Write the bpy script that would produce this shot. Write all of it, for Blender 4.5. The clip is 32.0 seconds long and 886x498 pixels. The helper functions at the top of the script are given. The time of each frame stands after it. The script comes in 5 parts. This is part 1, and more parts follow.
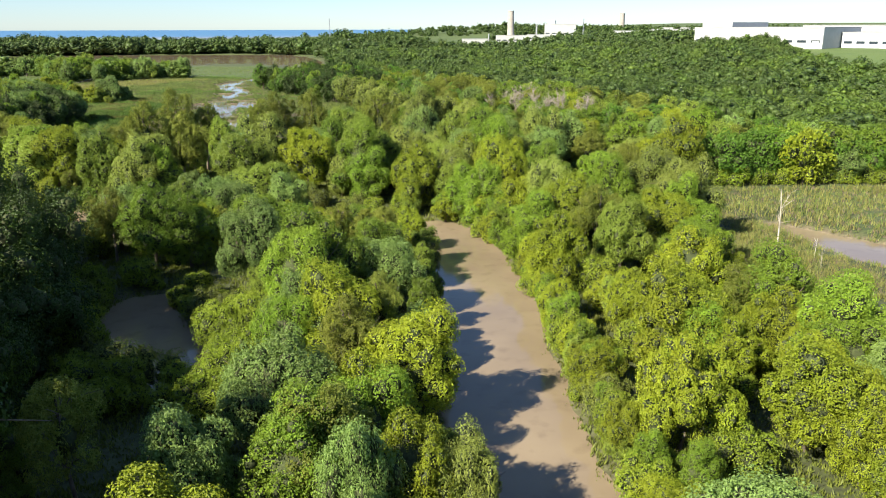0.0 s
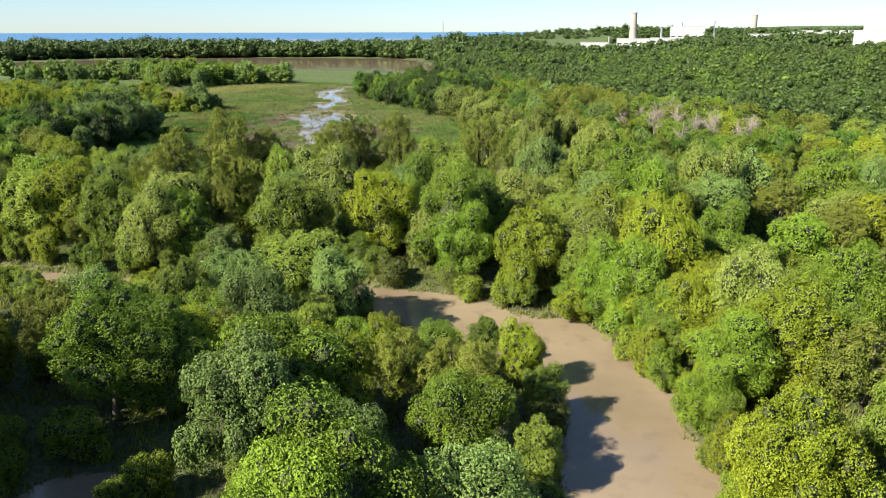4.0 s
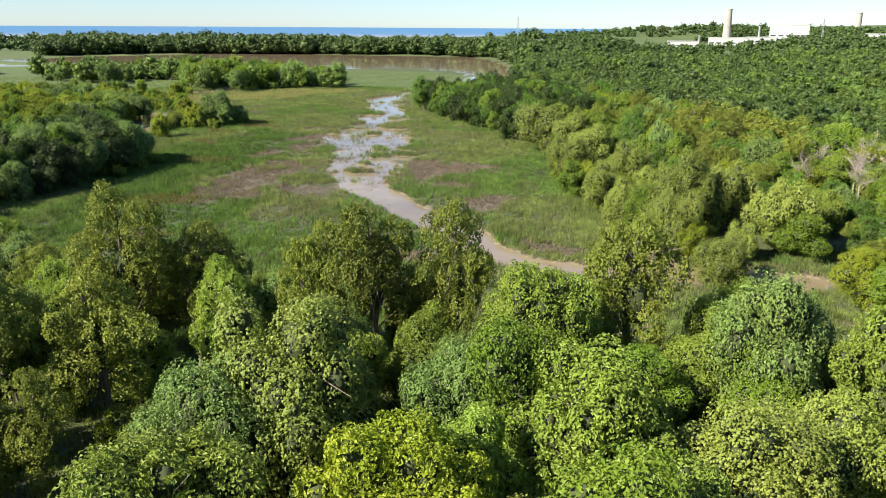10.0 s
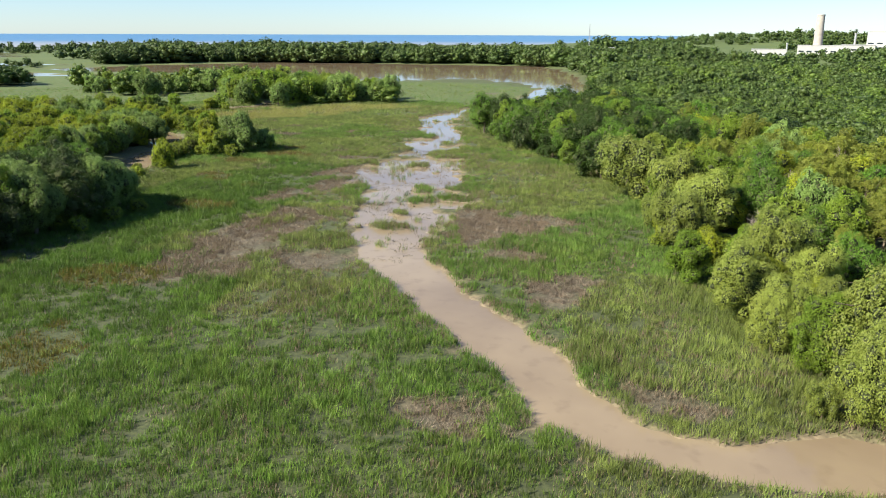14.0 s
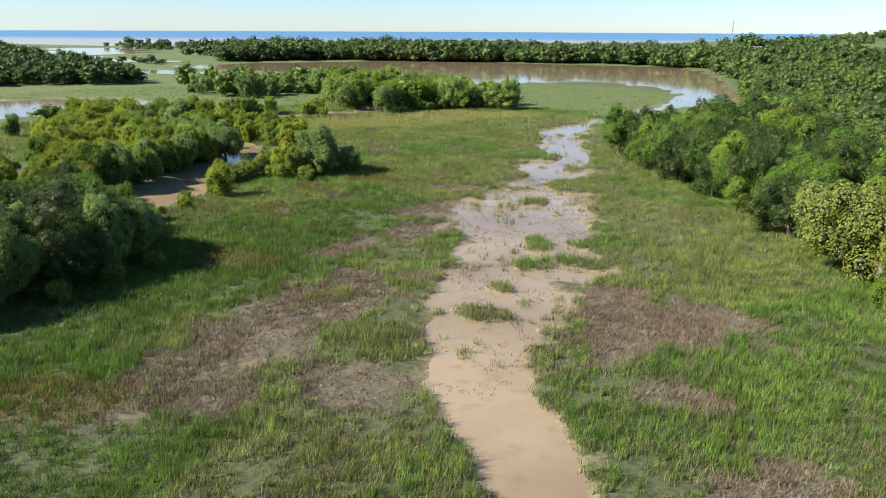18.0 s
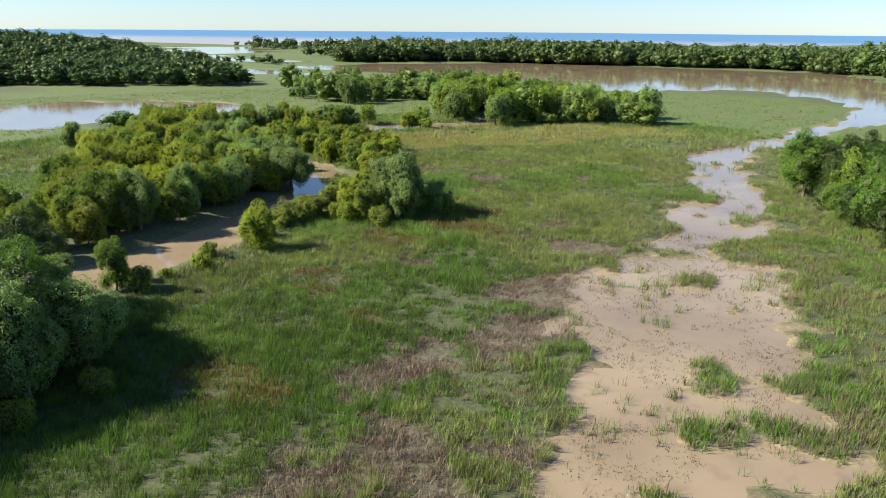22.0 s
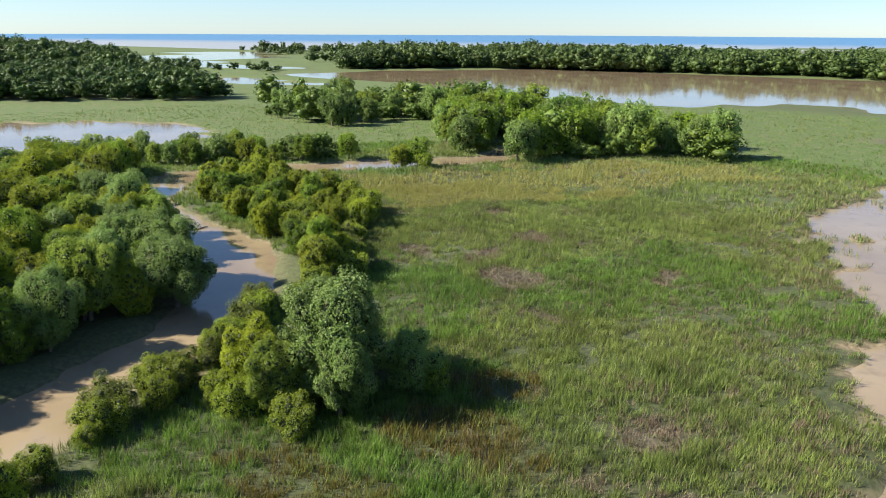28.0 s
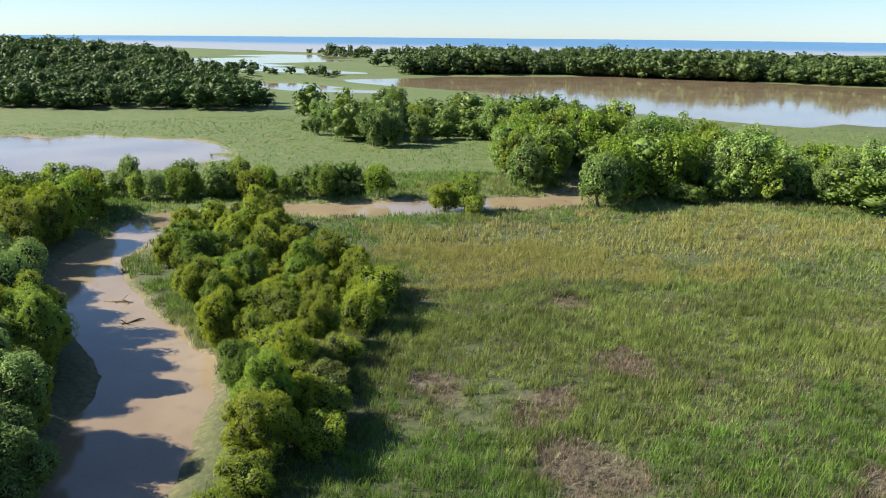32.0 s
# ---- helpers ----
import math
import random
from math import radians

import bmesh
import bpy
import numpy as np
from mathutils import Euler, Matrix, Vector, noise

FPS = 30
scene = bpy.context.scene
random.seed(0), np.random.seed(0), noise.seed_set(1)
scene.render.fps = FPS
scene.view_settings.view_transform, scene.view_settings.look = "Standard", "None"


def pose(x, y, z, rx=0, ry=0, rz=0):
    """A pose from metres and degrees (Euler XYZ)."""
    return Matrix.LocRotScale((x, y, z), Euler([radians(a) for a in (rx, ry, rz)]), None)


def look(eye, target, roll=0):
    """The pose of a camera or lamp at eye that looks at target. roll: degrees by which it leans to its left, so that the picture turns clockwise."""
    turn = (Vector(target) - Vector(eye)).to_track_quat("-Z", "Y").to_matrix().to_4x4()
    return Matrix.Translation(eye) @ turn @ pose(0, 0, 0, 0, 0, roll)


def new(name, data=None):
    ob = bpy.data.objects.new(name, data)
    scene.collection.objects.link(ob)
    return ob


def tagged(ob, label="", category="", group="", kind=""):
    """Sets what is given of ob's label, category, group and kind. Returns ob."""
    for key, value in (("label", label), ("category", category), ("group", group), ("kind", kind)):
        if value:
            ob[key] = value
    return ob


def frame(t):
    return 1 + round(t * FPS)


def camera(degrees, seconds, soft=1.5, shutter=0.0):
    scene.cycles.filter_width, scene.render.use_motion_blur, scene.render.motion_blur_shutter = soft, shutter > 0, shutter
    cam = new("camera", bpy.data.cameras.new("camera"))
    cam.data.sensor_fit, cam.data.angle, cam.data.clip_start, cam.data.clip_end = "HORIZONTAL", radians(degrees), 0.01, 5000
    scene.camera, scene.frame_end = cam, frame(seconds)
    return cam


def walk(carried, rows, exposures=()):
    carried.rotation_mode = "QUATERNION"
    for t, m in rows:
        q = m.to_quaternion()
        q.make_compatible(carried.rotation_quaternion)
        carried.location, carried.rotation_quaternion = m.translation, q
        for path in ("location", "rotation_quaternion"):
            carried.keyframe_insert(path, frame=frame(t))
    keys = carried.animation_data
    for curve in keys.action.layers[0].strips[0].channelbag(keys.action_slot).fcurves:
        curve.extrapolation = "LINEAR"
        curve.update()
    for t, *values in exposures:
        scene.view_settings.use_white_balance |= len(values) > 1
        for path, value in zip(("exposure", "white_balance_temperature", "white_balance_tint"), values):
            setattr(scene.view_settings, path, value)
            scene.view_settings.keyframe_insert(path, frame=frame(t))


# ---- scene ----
cam = camera(60.0, 32.0, soft=1.0)
ROWS = [
    (0.0, 0.00, 0.00, 28.00, 73.70, 0.16, 0.21),
    (0.5, -0.36, 4.02, 28.08, 73.68, 0.23, 1.00),
    (1.0, -0.81, 8.29, 28.09, 73.64, 0.25, 1.71),
    (1.5, -1.15, 12.97, 28.07, 73.64, 0.28, 2.36),
    (2.0, -1.22, 17.78, 28.05, 73.72, 0.34, 3.19),
    (2.5, -1.31, 22.76, 28.04, 73.78, 0.30, 4.33),
    (3.0, -1.52, 27.66, 28.06, 73.81, 0.18, 5.44),
    (3.5, -1.81, 32.81, 28.04, 73.87, 0.13, 6.92),
    (5.5, -3.96, 52.66, 28.18, 73.84, 0.22, 12.36),
    (6.0, -4.49, 57.78, 28.26, 73.86, 0.07, 13.05),
    (6.5, -5.43, 62.85, 28.30, 73.87, -0.04, 13.07),
    (7.0, -6.51, 67.75, 28.32, 73.80, -0.13, 13.16),
    (7.5, -7.80, 72.68, 28.33, 73.74, -0.15, 13.25),
    (8.0, -9.20, 77.66, 28.28, 73.65, -0.17, 13.30),
    (8.5, -10.58, 82.79, 28.19, 73.59, -0.15, 13.38),
    (9.0, -11.87, 87.65, 28.10, 73.57, -0.11, 13.43),
    (9.5, -13.08, 92.48, 28.22, 73.52, -0.23, 13.55),
    (10.0, -14.12, 97.23, 28.30, 73.60, -0.26, 13.66),
    (10.5, -15.21, 102.00, 28.37, 73.68, -0.30, 14.27),
    (11.0, -16.21, 106.86, 28.30, 73.76, -0.26, 15.10),
    (11.5, -17.26, 111.64, 28.45, 73.77, -0.34, 15.69),
    (12.0, -18.35, 116.38, 28.62, 73.77, -0.32, 16.17),
    (12.5, -19.53, 121.45, 28.75, 73.78, -0.31, 16.70),
    (13.0, -20.41, 125.99, 28.61, 73.88, -0.27, 17.37),
    (13.5, -21.46, 130.83, 28.50, 73.99, -0.23, 18.01),
    (14.0, -22.62, 135.78, 28.42, 74.09, -0.15, 18.56),
    (14.5, -23.71, 140.74, 28.36, 74.13, -0.20, 19.95),
    (16.5, -29.77, 158.85, 28.29, 73.96, -0.32, 24.49),
    (17.0, -31.56, 163.12, 28.30, 73.95, -0.33, 25.51),
    (17.5, -33.28, 167.40, 28.33, 73.94, -0.26, 26.62),
    (18.0, -35.21, 171.88, 28.34, 73.88, -0.20, 27.66),
    (18.5, -37.21, 176.47, 28.33, 73.84, -0.18, 28.77),
    (19.0, -39.26, 180.79, 28.28, 73.86, -0.25, 29.82),
    (19.5, -41.40, 185.20, 28.23, 73.84, -0.28, 30.91),
    (20.0, -43.66, 189.42, 28.12, 73.83, -0.29, 32.02),
    (20.5, -46.16, 193.86, 28.00, 73.83, -0.31, 33.12),
    (21.0, -48.56, 198.16, 27.91, 73.83, -0.31, 34.20),
    (21.5, -51.01, 202.51, 27.85, 73.87, -0.37, 35.44),
    (22.0, -53.54, 206.84, 27.76, 73.89, -0.40, 36.81),
    (22.5, -56.29, 211.29, 27.70, 73.91, -0.37, 37.66),
    (23.0, -59.03, 215.50, 27.71, 73.86, -0.33, 37.72),
    (23.5, -62.07, 219.82, 27.62, 73.84, -0.35, 37.72),
    (24.0, -65.01, 223.90, 27.56, 73.84, -0.36, 37.73),
    (24.5, -67.77, 227.59, 27.63, 73.85, -0.30, 37.76),
    (26.5, -78.16, 242.76, 27.74, 74.01, -0.27, 37.89),
    (27.0, -80.82, 246.91, 27.75, 74.04, -0.23, 37.95),
    (27.5, -83.74, 251.25, 27.74, 74.06, -0.20, 38.00),
    (28.0, -86.52, 255.24, 27.75, 74.11, -0.22, 38.03),
    (28.5, -89.40, 259.44, 27.86, 74.13, -0.18, 38.06),
    (29.0, -92.29, 263.57, 27.95, 74.12, -0.13, 38.04),
    (29.5, -95.11, 267.61, 28.03, 74.12, -0.16, 38.15),
    (30.0, -97.89, 271.38, 27.92, 74.18, -0.23, 38.45),
    (30.5, -100.82, 275.52, 27.93, 74.17, -0.33, 39.63),
    (31.0, -103.52, 279.35, 27.85, 74.26, -0.45, 40.79),
    (31.5, -106.43, 283.53, 28.00, 74.18, -0.59, 42.02),
    (32.0, -109.09, 287.47, 27.91, 74.31, -0.49, 43.28),
]
walk(cam, [(t, pose(x, y, z, rx, ry, rz)) for t, x, y, z, rx, ry, rz in ROWS])

# ---- light ----
SHADOW = radians(42)          # the way that shadows fall, from +x towards +y
SUN_UP = radians(36)
world = bpy.data.worlds.new("sky")
scene.world = world
world.use_nodes = True
nodes, links = world.node_tree.nodes, world.node_tree.links
sky = nodes.new("ShaderNodeTexSky")
sky.sky_type, sky.sun_disc = "NISHITA", False
sky.sun_elevation = SUN_UP
sky.sun_rotation = math.pi / 2 - (SHADOW + math.pi)
sky.altitude, sky.air_density, sky.dust_density, sky.ozone_density = 100, 1.0, 0.05, 4.0
nodes["Background"].inputs["Strength"].default_value = 0.053
haze = nodes.new("ShaderNodeMix")
haze.data_type = "RGBA"
haze.inputs[0].default_value = 0.15
haze.inputs[7].default_value = (3.4, 4.7, 6.5, 1)
cool = nodes.new("ShaderNodeMix")          # the sky's own blue
cool.data_type, cool.blend_type = "RGBA", "MULTIPLY"
cool.inputs[0].default_value = 1.0
cool.inputs[7].default_value = (0.8, 0.95, 1.16, 1)
links.new(sky.outputs["Color"], cool.inputs[6])
links.new(cool.outputs[2], haze.inputs[6])
links.new(haze.outputs[2], nodes["Background"].inputs["Color"])
lamp = bpy.data.lights.new("sun", "SUN")
lamp.energy, lamp.angle, lamp.color = 5.0, radians(0.53), (1.0, 0.93, 0.76)
sun = new("sun", lamp)
sun.matrix_world = look((0, 0, 0), (math.cos(SHADOW) * math.cos(SUN_UP), math.sin(SHADOW) * math.cos(SUN_UP), -math.sin(SUN_UP)))
scene.view_settings.exposure = 1.52

# ---- numbers of the plan ----
FLIGHT = [(0, 0), (-5, 60), (-30, 160), (-60, 216), (-110, 288), (-135, 320)]
RIVER = [(7, -60, 6), (6, 20, 5.6), (5.5, 45, 5.2), (4.5, 60, 5.3), (4.2, 77, 5.2), (3.3, 92, 5), (-1.5, 103, 6.6), (-13, 110, 5.2),
         (-25, 113.5, 4.8), (-42, 112, 4.3), (-58, 113, 3.9), (-95, 119, 4.2), (-128, 145, 4.5), (-149, 185, 4.5), (-146, 225, 4.5),
         (-134, 248, 4.6), (-139, 268, 4.6), (-146, 293, 4.6), (-156, 306, 4.6), (-168, 315, 4.6), (-184, 317.5, 3.8), (-204, 324, 3.8),
         (-219, 342, 3.6), (-214, 354, 4.6), (-203, 367, 5), (-195, 380, 4.6), (-183, 397, 4.4), (-190, 425, 3)]
CHANNEL = [(6, 187, 3.5), (-10, 188, 3.4), (-19, 185.8, 1.8), (-26, 187, 2.8), (-31, 191, 3.2), (-36, 198, 3.2), (-43, 205.5, 3.4), (-50, 213, 3.6),
           (-57, 221, 4.4), (-63, 233, 4.8), (-65, 246, 7.5), (-68, 258, 8.5), (-74, 270, 10.5), (-79.5, 283, 13), (-80, 291, 11), (-85.5, 304, 3.2), (-88, 320, 6.5),
           (-91, 342, 6), (-104, 370, 5.5), (-108, 386, 4.6), (-106, 403, 3), (-102, 425, 3.2), (-98, 455, 4), (-92, 482, 6), (-88, 520, 14)]
POND = [(-32, 75, 3.4), (-27, 64, 4.6), (-21, 57, 3.4)]
WEST_POND = [(-345, 296), (-338, 337), (-333, 360), (-317, 380), (-294, 391), (-280, 391), (-263, 376), (-262, 362), (-272, 352), (-277, 344), (-267, 326), (-267, 306), (-290, 284)]
CLEARING_POOL = [(66, 78, 6), (57, 90, 5.5), (50.5, 101, 3.6), (47, 108, 1.8)]
STRIPS = [[(-475, 540, 14), (-425, 530, 8), (-390, 552, 5)], [(-800, 760, 70), (-730, 665, 32), (-620, 640, 24), (-545, 640, 12)], [(-960, 900, 40), (-820, 830, 26)]]
LAGOON = [(-84, 490), (-106, 536), (-120, 562), (-160, 588), (-193, 555), (-225, 552), (-256, 548), (-298, 563), (-325, 566), (-394, 597), (-430, 585), (-480, 582), (-480, 640),
          (-450, 706), (-400, 752), (-321, 768), (-245, 782), (-180, 784), (-132, 740), (-100, 630), (-76, 520)]
SHORE = [(-6000, 1000), (-1400, 990), (-1000, 990), (-600, 1480), (-350, 1850), (-150, 3000), (-80, 6000)]
DRY = [(-82, 224, 7, 20), (-39, 186, 5, 3), (-36, 217, 4, 6), (-23, 193, 4, 2.5), (-48, 246, 9, 6), (-90, 277, 4, 9),
       (-98, 295, 6, 3), (-88, 266, 4, 6), (-109, 276, 2, 2), (-69, 219, 5, 4), (-148.5, 328.7, 2.2, 2.4), (-140, 344, 3, 2.6),
       (-152, 353, 2.6, 2), (-140, 332, 2, 4), (-131, 326, 2.4, 5), (-90, 330, 3, 10), (-115.6, 487, 8, 5), (-84, 244, 3.5, 1.6), (-101, 259, 2, 1.5), (-108.5, 275.6, 2.2, 1.5), (-147.7, 328.6, 2.6, 2), (-139.9, 343.2, 3, 2), (-139, 332.5, 1.5, 3), (-52, 240, 4, 8), (-54.8, 247.4, 5, 6), (-92, 252, 3, 6),
       (-104.5, 302.8, 2.2, 2.6), (-123.0, 318.1, 2.4, 1.6), (-134.4, 328.2, 2.0, 3.0), (-93.7, 274.7, 3.0, 4.5), (-87.2, 266.6, 3.0, 3.5), (-81.6, 231.5, 4, 3.5), (-78.1, 213.0, 5, 4), (-51.7, 243.4, 4.5, 2.5), (-36.2, 218.0, 4, 3), (-43.7, 229.3, 3.5, 2.5), (-35.8, 222.0, 3.5, 3), (-133.2, 326.8, 2.4, 3.2), (-118.1, 337.7, 1.2, 3.0)]
RUST = [(-79, 185, 6, 5), (-102, 259, 3, 2), (-102, 241, 4.5, 3), (-112, 262, 4, 2), (-119, 283, 6, 4), (-88, 206, 6, 4), (-125, 300, 5, 2), (-115.8, 293.9, 6, 4), (-116.6, 302.3, 4, 2.5), (-100.1, 241.6, 5, 3), (-114.2, 265.4, 4, 2)]
GOLD_STRIP = [(-187, 360), (-152, 417), (-128, 412), (-165, 348)]
MEADOW = [(-246, 322), (-216, 297), (-190, 274), (-164, 250), (-158, 236), (-330, 238), (-335, 300)]
POND_EDGE = [(-31, 49), (-16, 47), (-14, 62), (-22, 70), (-37, 81), (-36, 72), (-31, 60)]
CLEARING = [(36, 92), (33, 80), (33, 66), (40, 50), (110, 60), (115, 122), (75, 130), (48, 130), (41, 112)]
FIELD = [(178, 318), (300, 330), (330, 520), (205, 500)]
MARSH = [(-36, 150), (8, 158), (14, 200), (-4, 196), (-12, 218), (-19, 244), (-27, 276), (-36, 306), (-56, 328), (-72, 350), (-70, 420), (-66, 490),
         (-112, 538), (-200, 558), (-310, 556), (-394, 590), (-480, 575), (-560, 640), (-560, 480), (-345, 447), (-405, 380), (-340, 300), (-262, 330),
         (-215, 330), (-150, 315), (-130, 262), (-124, 247), (-113, 226), (-113, 195), (-116, 178), (-70, 158)]
ISLETS = [(-70, 266, 1.6, 2.6), (-62, 269, 4.5, 2.6), (-67, 257, 2.2, 2.4), (-67, 247.5, 1.6, 1.4), (-65.5, 239, 3, 1.5), (-62, 261, 3.2, 1.8), (-80, 291, 2, 4),
          (-86, 300, 3, 2), (-93, 336, 2, 4), (-84, 322, 2, 3), (-104, 372, 2, 3), (-61, 252, 2.5, 2), (-74, 284, 1.5, 1.5), (-64.7, 269, 3.2, 1.6), (-71, 268.3, 1.7, 2.0), (-67.2, 257, 1.5, 2.2), (-59, 268, 4, 2), (-80.6, 306, 3, 2.5), (-90.6, 323, 1.6, 1.6), (-68.6, 283.2, 1.2, 1.4), (-63.1, 280.5, 1.8, 1.4)]


def unit(v):
    return v / np.maximum(np.linalg.norm(v, axis=-1, keepdims=True), 1e-9)


def value_noise(x, y, size, seed=0):
    """Smooth noise, 0 to 1, with hills about size metres across."""
    u, v = np.asarray(x, float) / size, np.asarray(y, float) / size
    i, j = np.floor(u), np.floor(v)
    a, b = u - i, v - j
    a, b = a * a * (3 - 2 * a), b * b * (3 - 2 * b)

    def corner(di, dj):
        h = np.sin((i + di) * 127.1 + (j + dj) * 311.7 + seed * 74.7) * 43758.5453
        return h - np.floor(h)
    return (corner(0, 0) * (1 - a) + corner(1, 0) * a) * (1 - b) + (corner(0, 1) * (1 - a) + corner(1, 1) * a) * b


def smooth(lo, hi, v):
    k = np.clip((v - lo) / (hi - lo), 0, 1)
    return k * k * (3 - 2 * k)


def chain_far(x, y, chain):
    """Metres from the edge of a course of changing width (negative inside)."""
    best = np.full(np.shape(x), 1e9)
    for (ax, ay, ar), (bx, by, br) in zip(chain, chain[1:]):
        dx, dy = bx - ax, by - ay
        k = np.clip(((x - ax) * dx + (y - ay) * dy) / (dx * dx + dy * dy), 0, 1)
        best = np.minimum(best, np.hypot(x - ax - k * dx, y - ay - k * dy) - ar - k * (br - ar))
    return best


def line_far(x, y, line):
    return chain_far(x, y, [(a, b, 0) for a, b in line])


def poly_far(x, y, poly):
    """Metres from the edge of a polygon, negative inside."""
    x, y = np.asarray(x, float), np.asarray(y, float)
    far = line_far(x, y, [*poly, poly[0]])
    inside = np.zeros(x.shape, bool)
    for (ax, ay), (bx, by) in zip(poly, [*poly[1:], poly[0]]):
        if ay != by:
            inside ^= ((ay > y) != (by > y)) & (x < (bx - ax) * (y - ay) / (by - ay) + ax)
    return np.where(inside, -far, far)


def patches(x, y, ovals):
    out = np.zeros(np.shape(x))
    wob = value_noise(x, y, 3.0, 5) * 0.9 + value_noise(x, y, 1.1, 6) * 0.5
    for cx, cy, rx, ry in ovals:
        out = np.maximum(out, smooth(1.55, 0.75, np.hypot((x - cx) / rx, (y - cy) / ry) + wob - 0.4))
    return out


def reed_far(x, y):
    """Metres from the edge of the reed beds and meadows, negative inside."""
    return np.minimum(np.minimum(poly_far(x, y, MARSH), poly_far(x, y, MEADOW)), poly_far(x, y, CLEARING))


def water_far(x, y):
    """Metres to the nearest water's edge, negative in the water."""
    x, y = np.asarray(x, float), np.asarray(y, float)
    wob = (value_noise(x, y, 5, 1) - 0.5) * 1.6 + (value_noise(x, y, 1.9, 2) - 0.5) * 0.9
    ragged = (value_noise(x, y, 8, 3) - 0.5) * 5 + (value_noise(x, y, 2.4, 4) - 0.5) * 5
    far = chain_far(x, y, RIVER) + wob
    pool = chain_far(x, y, CHANNEL) + ragged * smooth(215, 255, y) + wob
    for cx, cy, rx, ry in ISLETS:
        pool = np.maximum(pool, (1.15 - np.hypot((x - cx) / rx, (y - cy) / ry)) * min(rx, ry) - wob)
    far = np.minimum(far, pool)
    for chain in (POND, CLEARING_POOL, *STRIPS):
        far = np.minimum(far, chain_far(x, y, chain) + wob)
    far = np.minimum(far, np.minimum(poly_far(x, y, LAGOON), poly_far(x, y, WEST_POND)) + wob * 3)
    shore = np.interp(x, [a for a, b in SHORE], [b for a, b in SHORE])
    return np.minimum(far, np.where(x < -80, (shore - y) * 0.6, 1e6))


def upland(x, y):
    u = (x + 30) * 0.77 + (y - 420) * 0.63
    z = 13 * smooth(10, 240, u) * smooth(20, 200, x)
    z = z + 11 * np.exp(-(((x + 640) / 150) ** 2 + ((y - 470) / 110) ** 2))
    z = z + 17 * np.exp(-(((x - 30) / 130) ** 2 + ((y - 1640) / 120) ** 2))
    return z + 18 * smooth(2800, 4600, np.hypot(x, y)) * smooth(0.12, 0.3, np.arctan2(x, y))


def ground_z(x, y):
    x, y = np.asarray(x, float), np.asarray(y, float)
    far = water_far(x, y)
    marsh = smooth(2, -3, poly_far(x, y, MARSH))
    bank = 0.28 + 0.5 * (1 - marsh) + 0.25 * (value_noise(x, y, 9, 7) - 0.5) + 0.2 * (value_noise(x, y, 2.6, 8) - 0.5)
    bank = bank - 0.2 * marsh * patches(x, y, DRY)
    z = np.where(far > 0, np.minimum(np.maximum(bank, 0.06), far * 0.3 + 0.02), np.maximum(far * 0.35, -1.2))
    return z + upland(x, y) * smooth(0, 60, far)


# ---- materials ----
def material(name, build):
    m = bpy.data.materials.new(name)
    m.use_nodes = True
    build(m.node_tree.nodes, m.node_tree.links, m.node_tree.nodes["Principled BSDF"])
    return m


def node(ns, kind, **given):
    n = ns.new(kind)
    for key, value in given.items():
        n.inputs[key.replace("_", " ")].default_value = value
    return n


def mixed(ns, ls, fac, a, b):
    """A colour between a and b, each a colour or a socket."""
    n = ns.new("ShaderNodeMix")
    n.data_type = "RGBA"
    for socket, value in ((n.inputs[0], fac), (n.inputs[6], a), (n.inputs[7], b)):
        if isinstance(value, bpy.types.NodeSocket):
            ls.new(value, socket)
        else:
            socket.default_value = (*value, 1) if isinstance(value, tuple) else value
    return n.outputs[2]


def spread(ns, ls, socket, lo, hi):
    n = ns.new("ShaderNodeMapRange")
    ls.new(socket, n.inputs[0])
    n.inputs[1].default_value, n.inputs[2].default_value = lo, hi
    return n.outputs[0]


def grain(ns, ls, scale, detail=4.0, stretch=None):
    n = node(ns, "ShaderNodeTexNoise", Scale=scale, Detail=detail)
    where = ns.new("ShaderNodeNewGeometry").outputs["Position"]
    if stretch:
        move = ns.new("ShaderNodeMapping")
        move.inputs["Scale"].default_value = stretch
        ls.new(where, move.inputs[0])
        where = move.outputs[0]
    ls.new(where, n.inputs["Vector"])
    return n.outputs["Fac"]


def bumped(ns, ls, bsdf, height, strength, distance):
    n = node(ns, "ShaderNodeBump", Strength=strength, Distance=distance)
    ls.new(height, n.inputs["Height"])
    ls.new(n.outputs["Normal"], bsdf.inputs["Normal"])


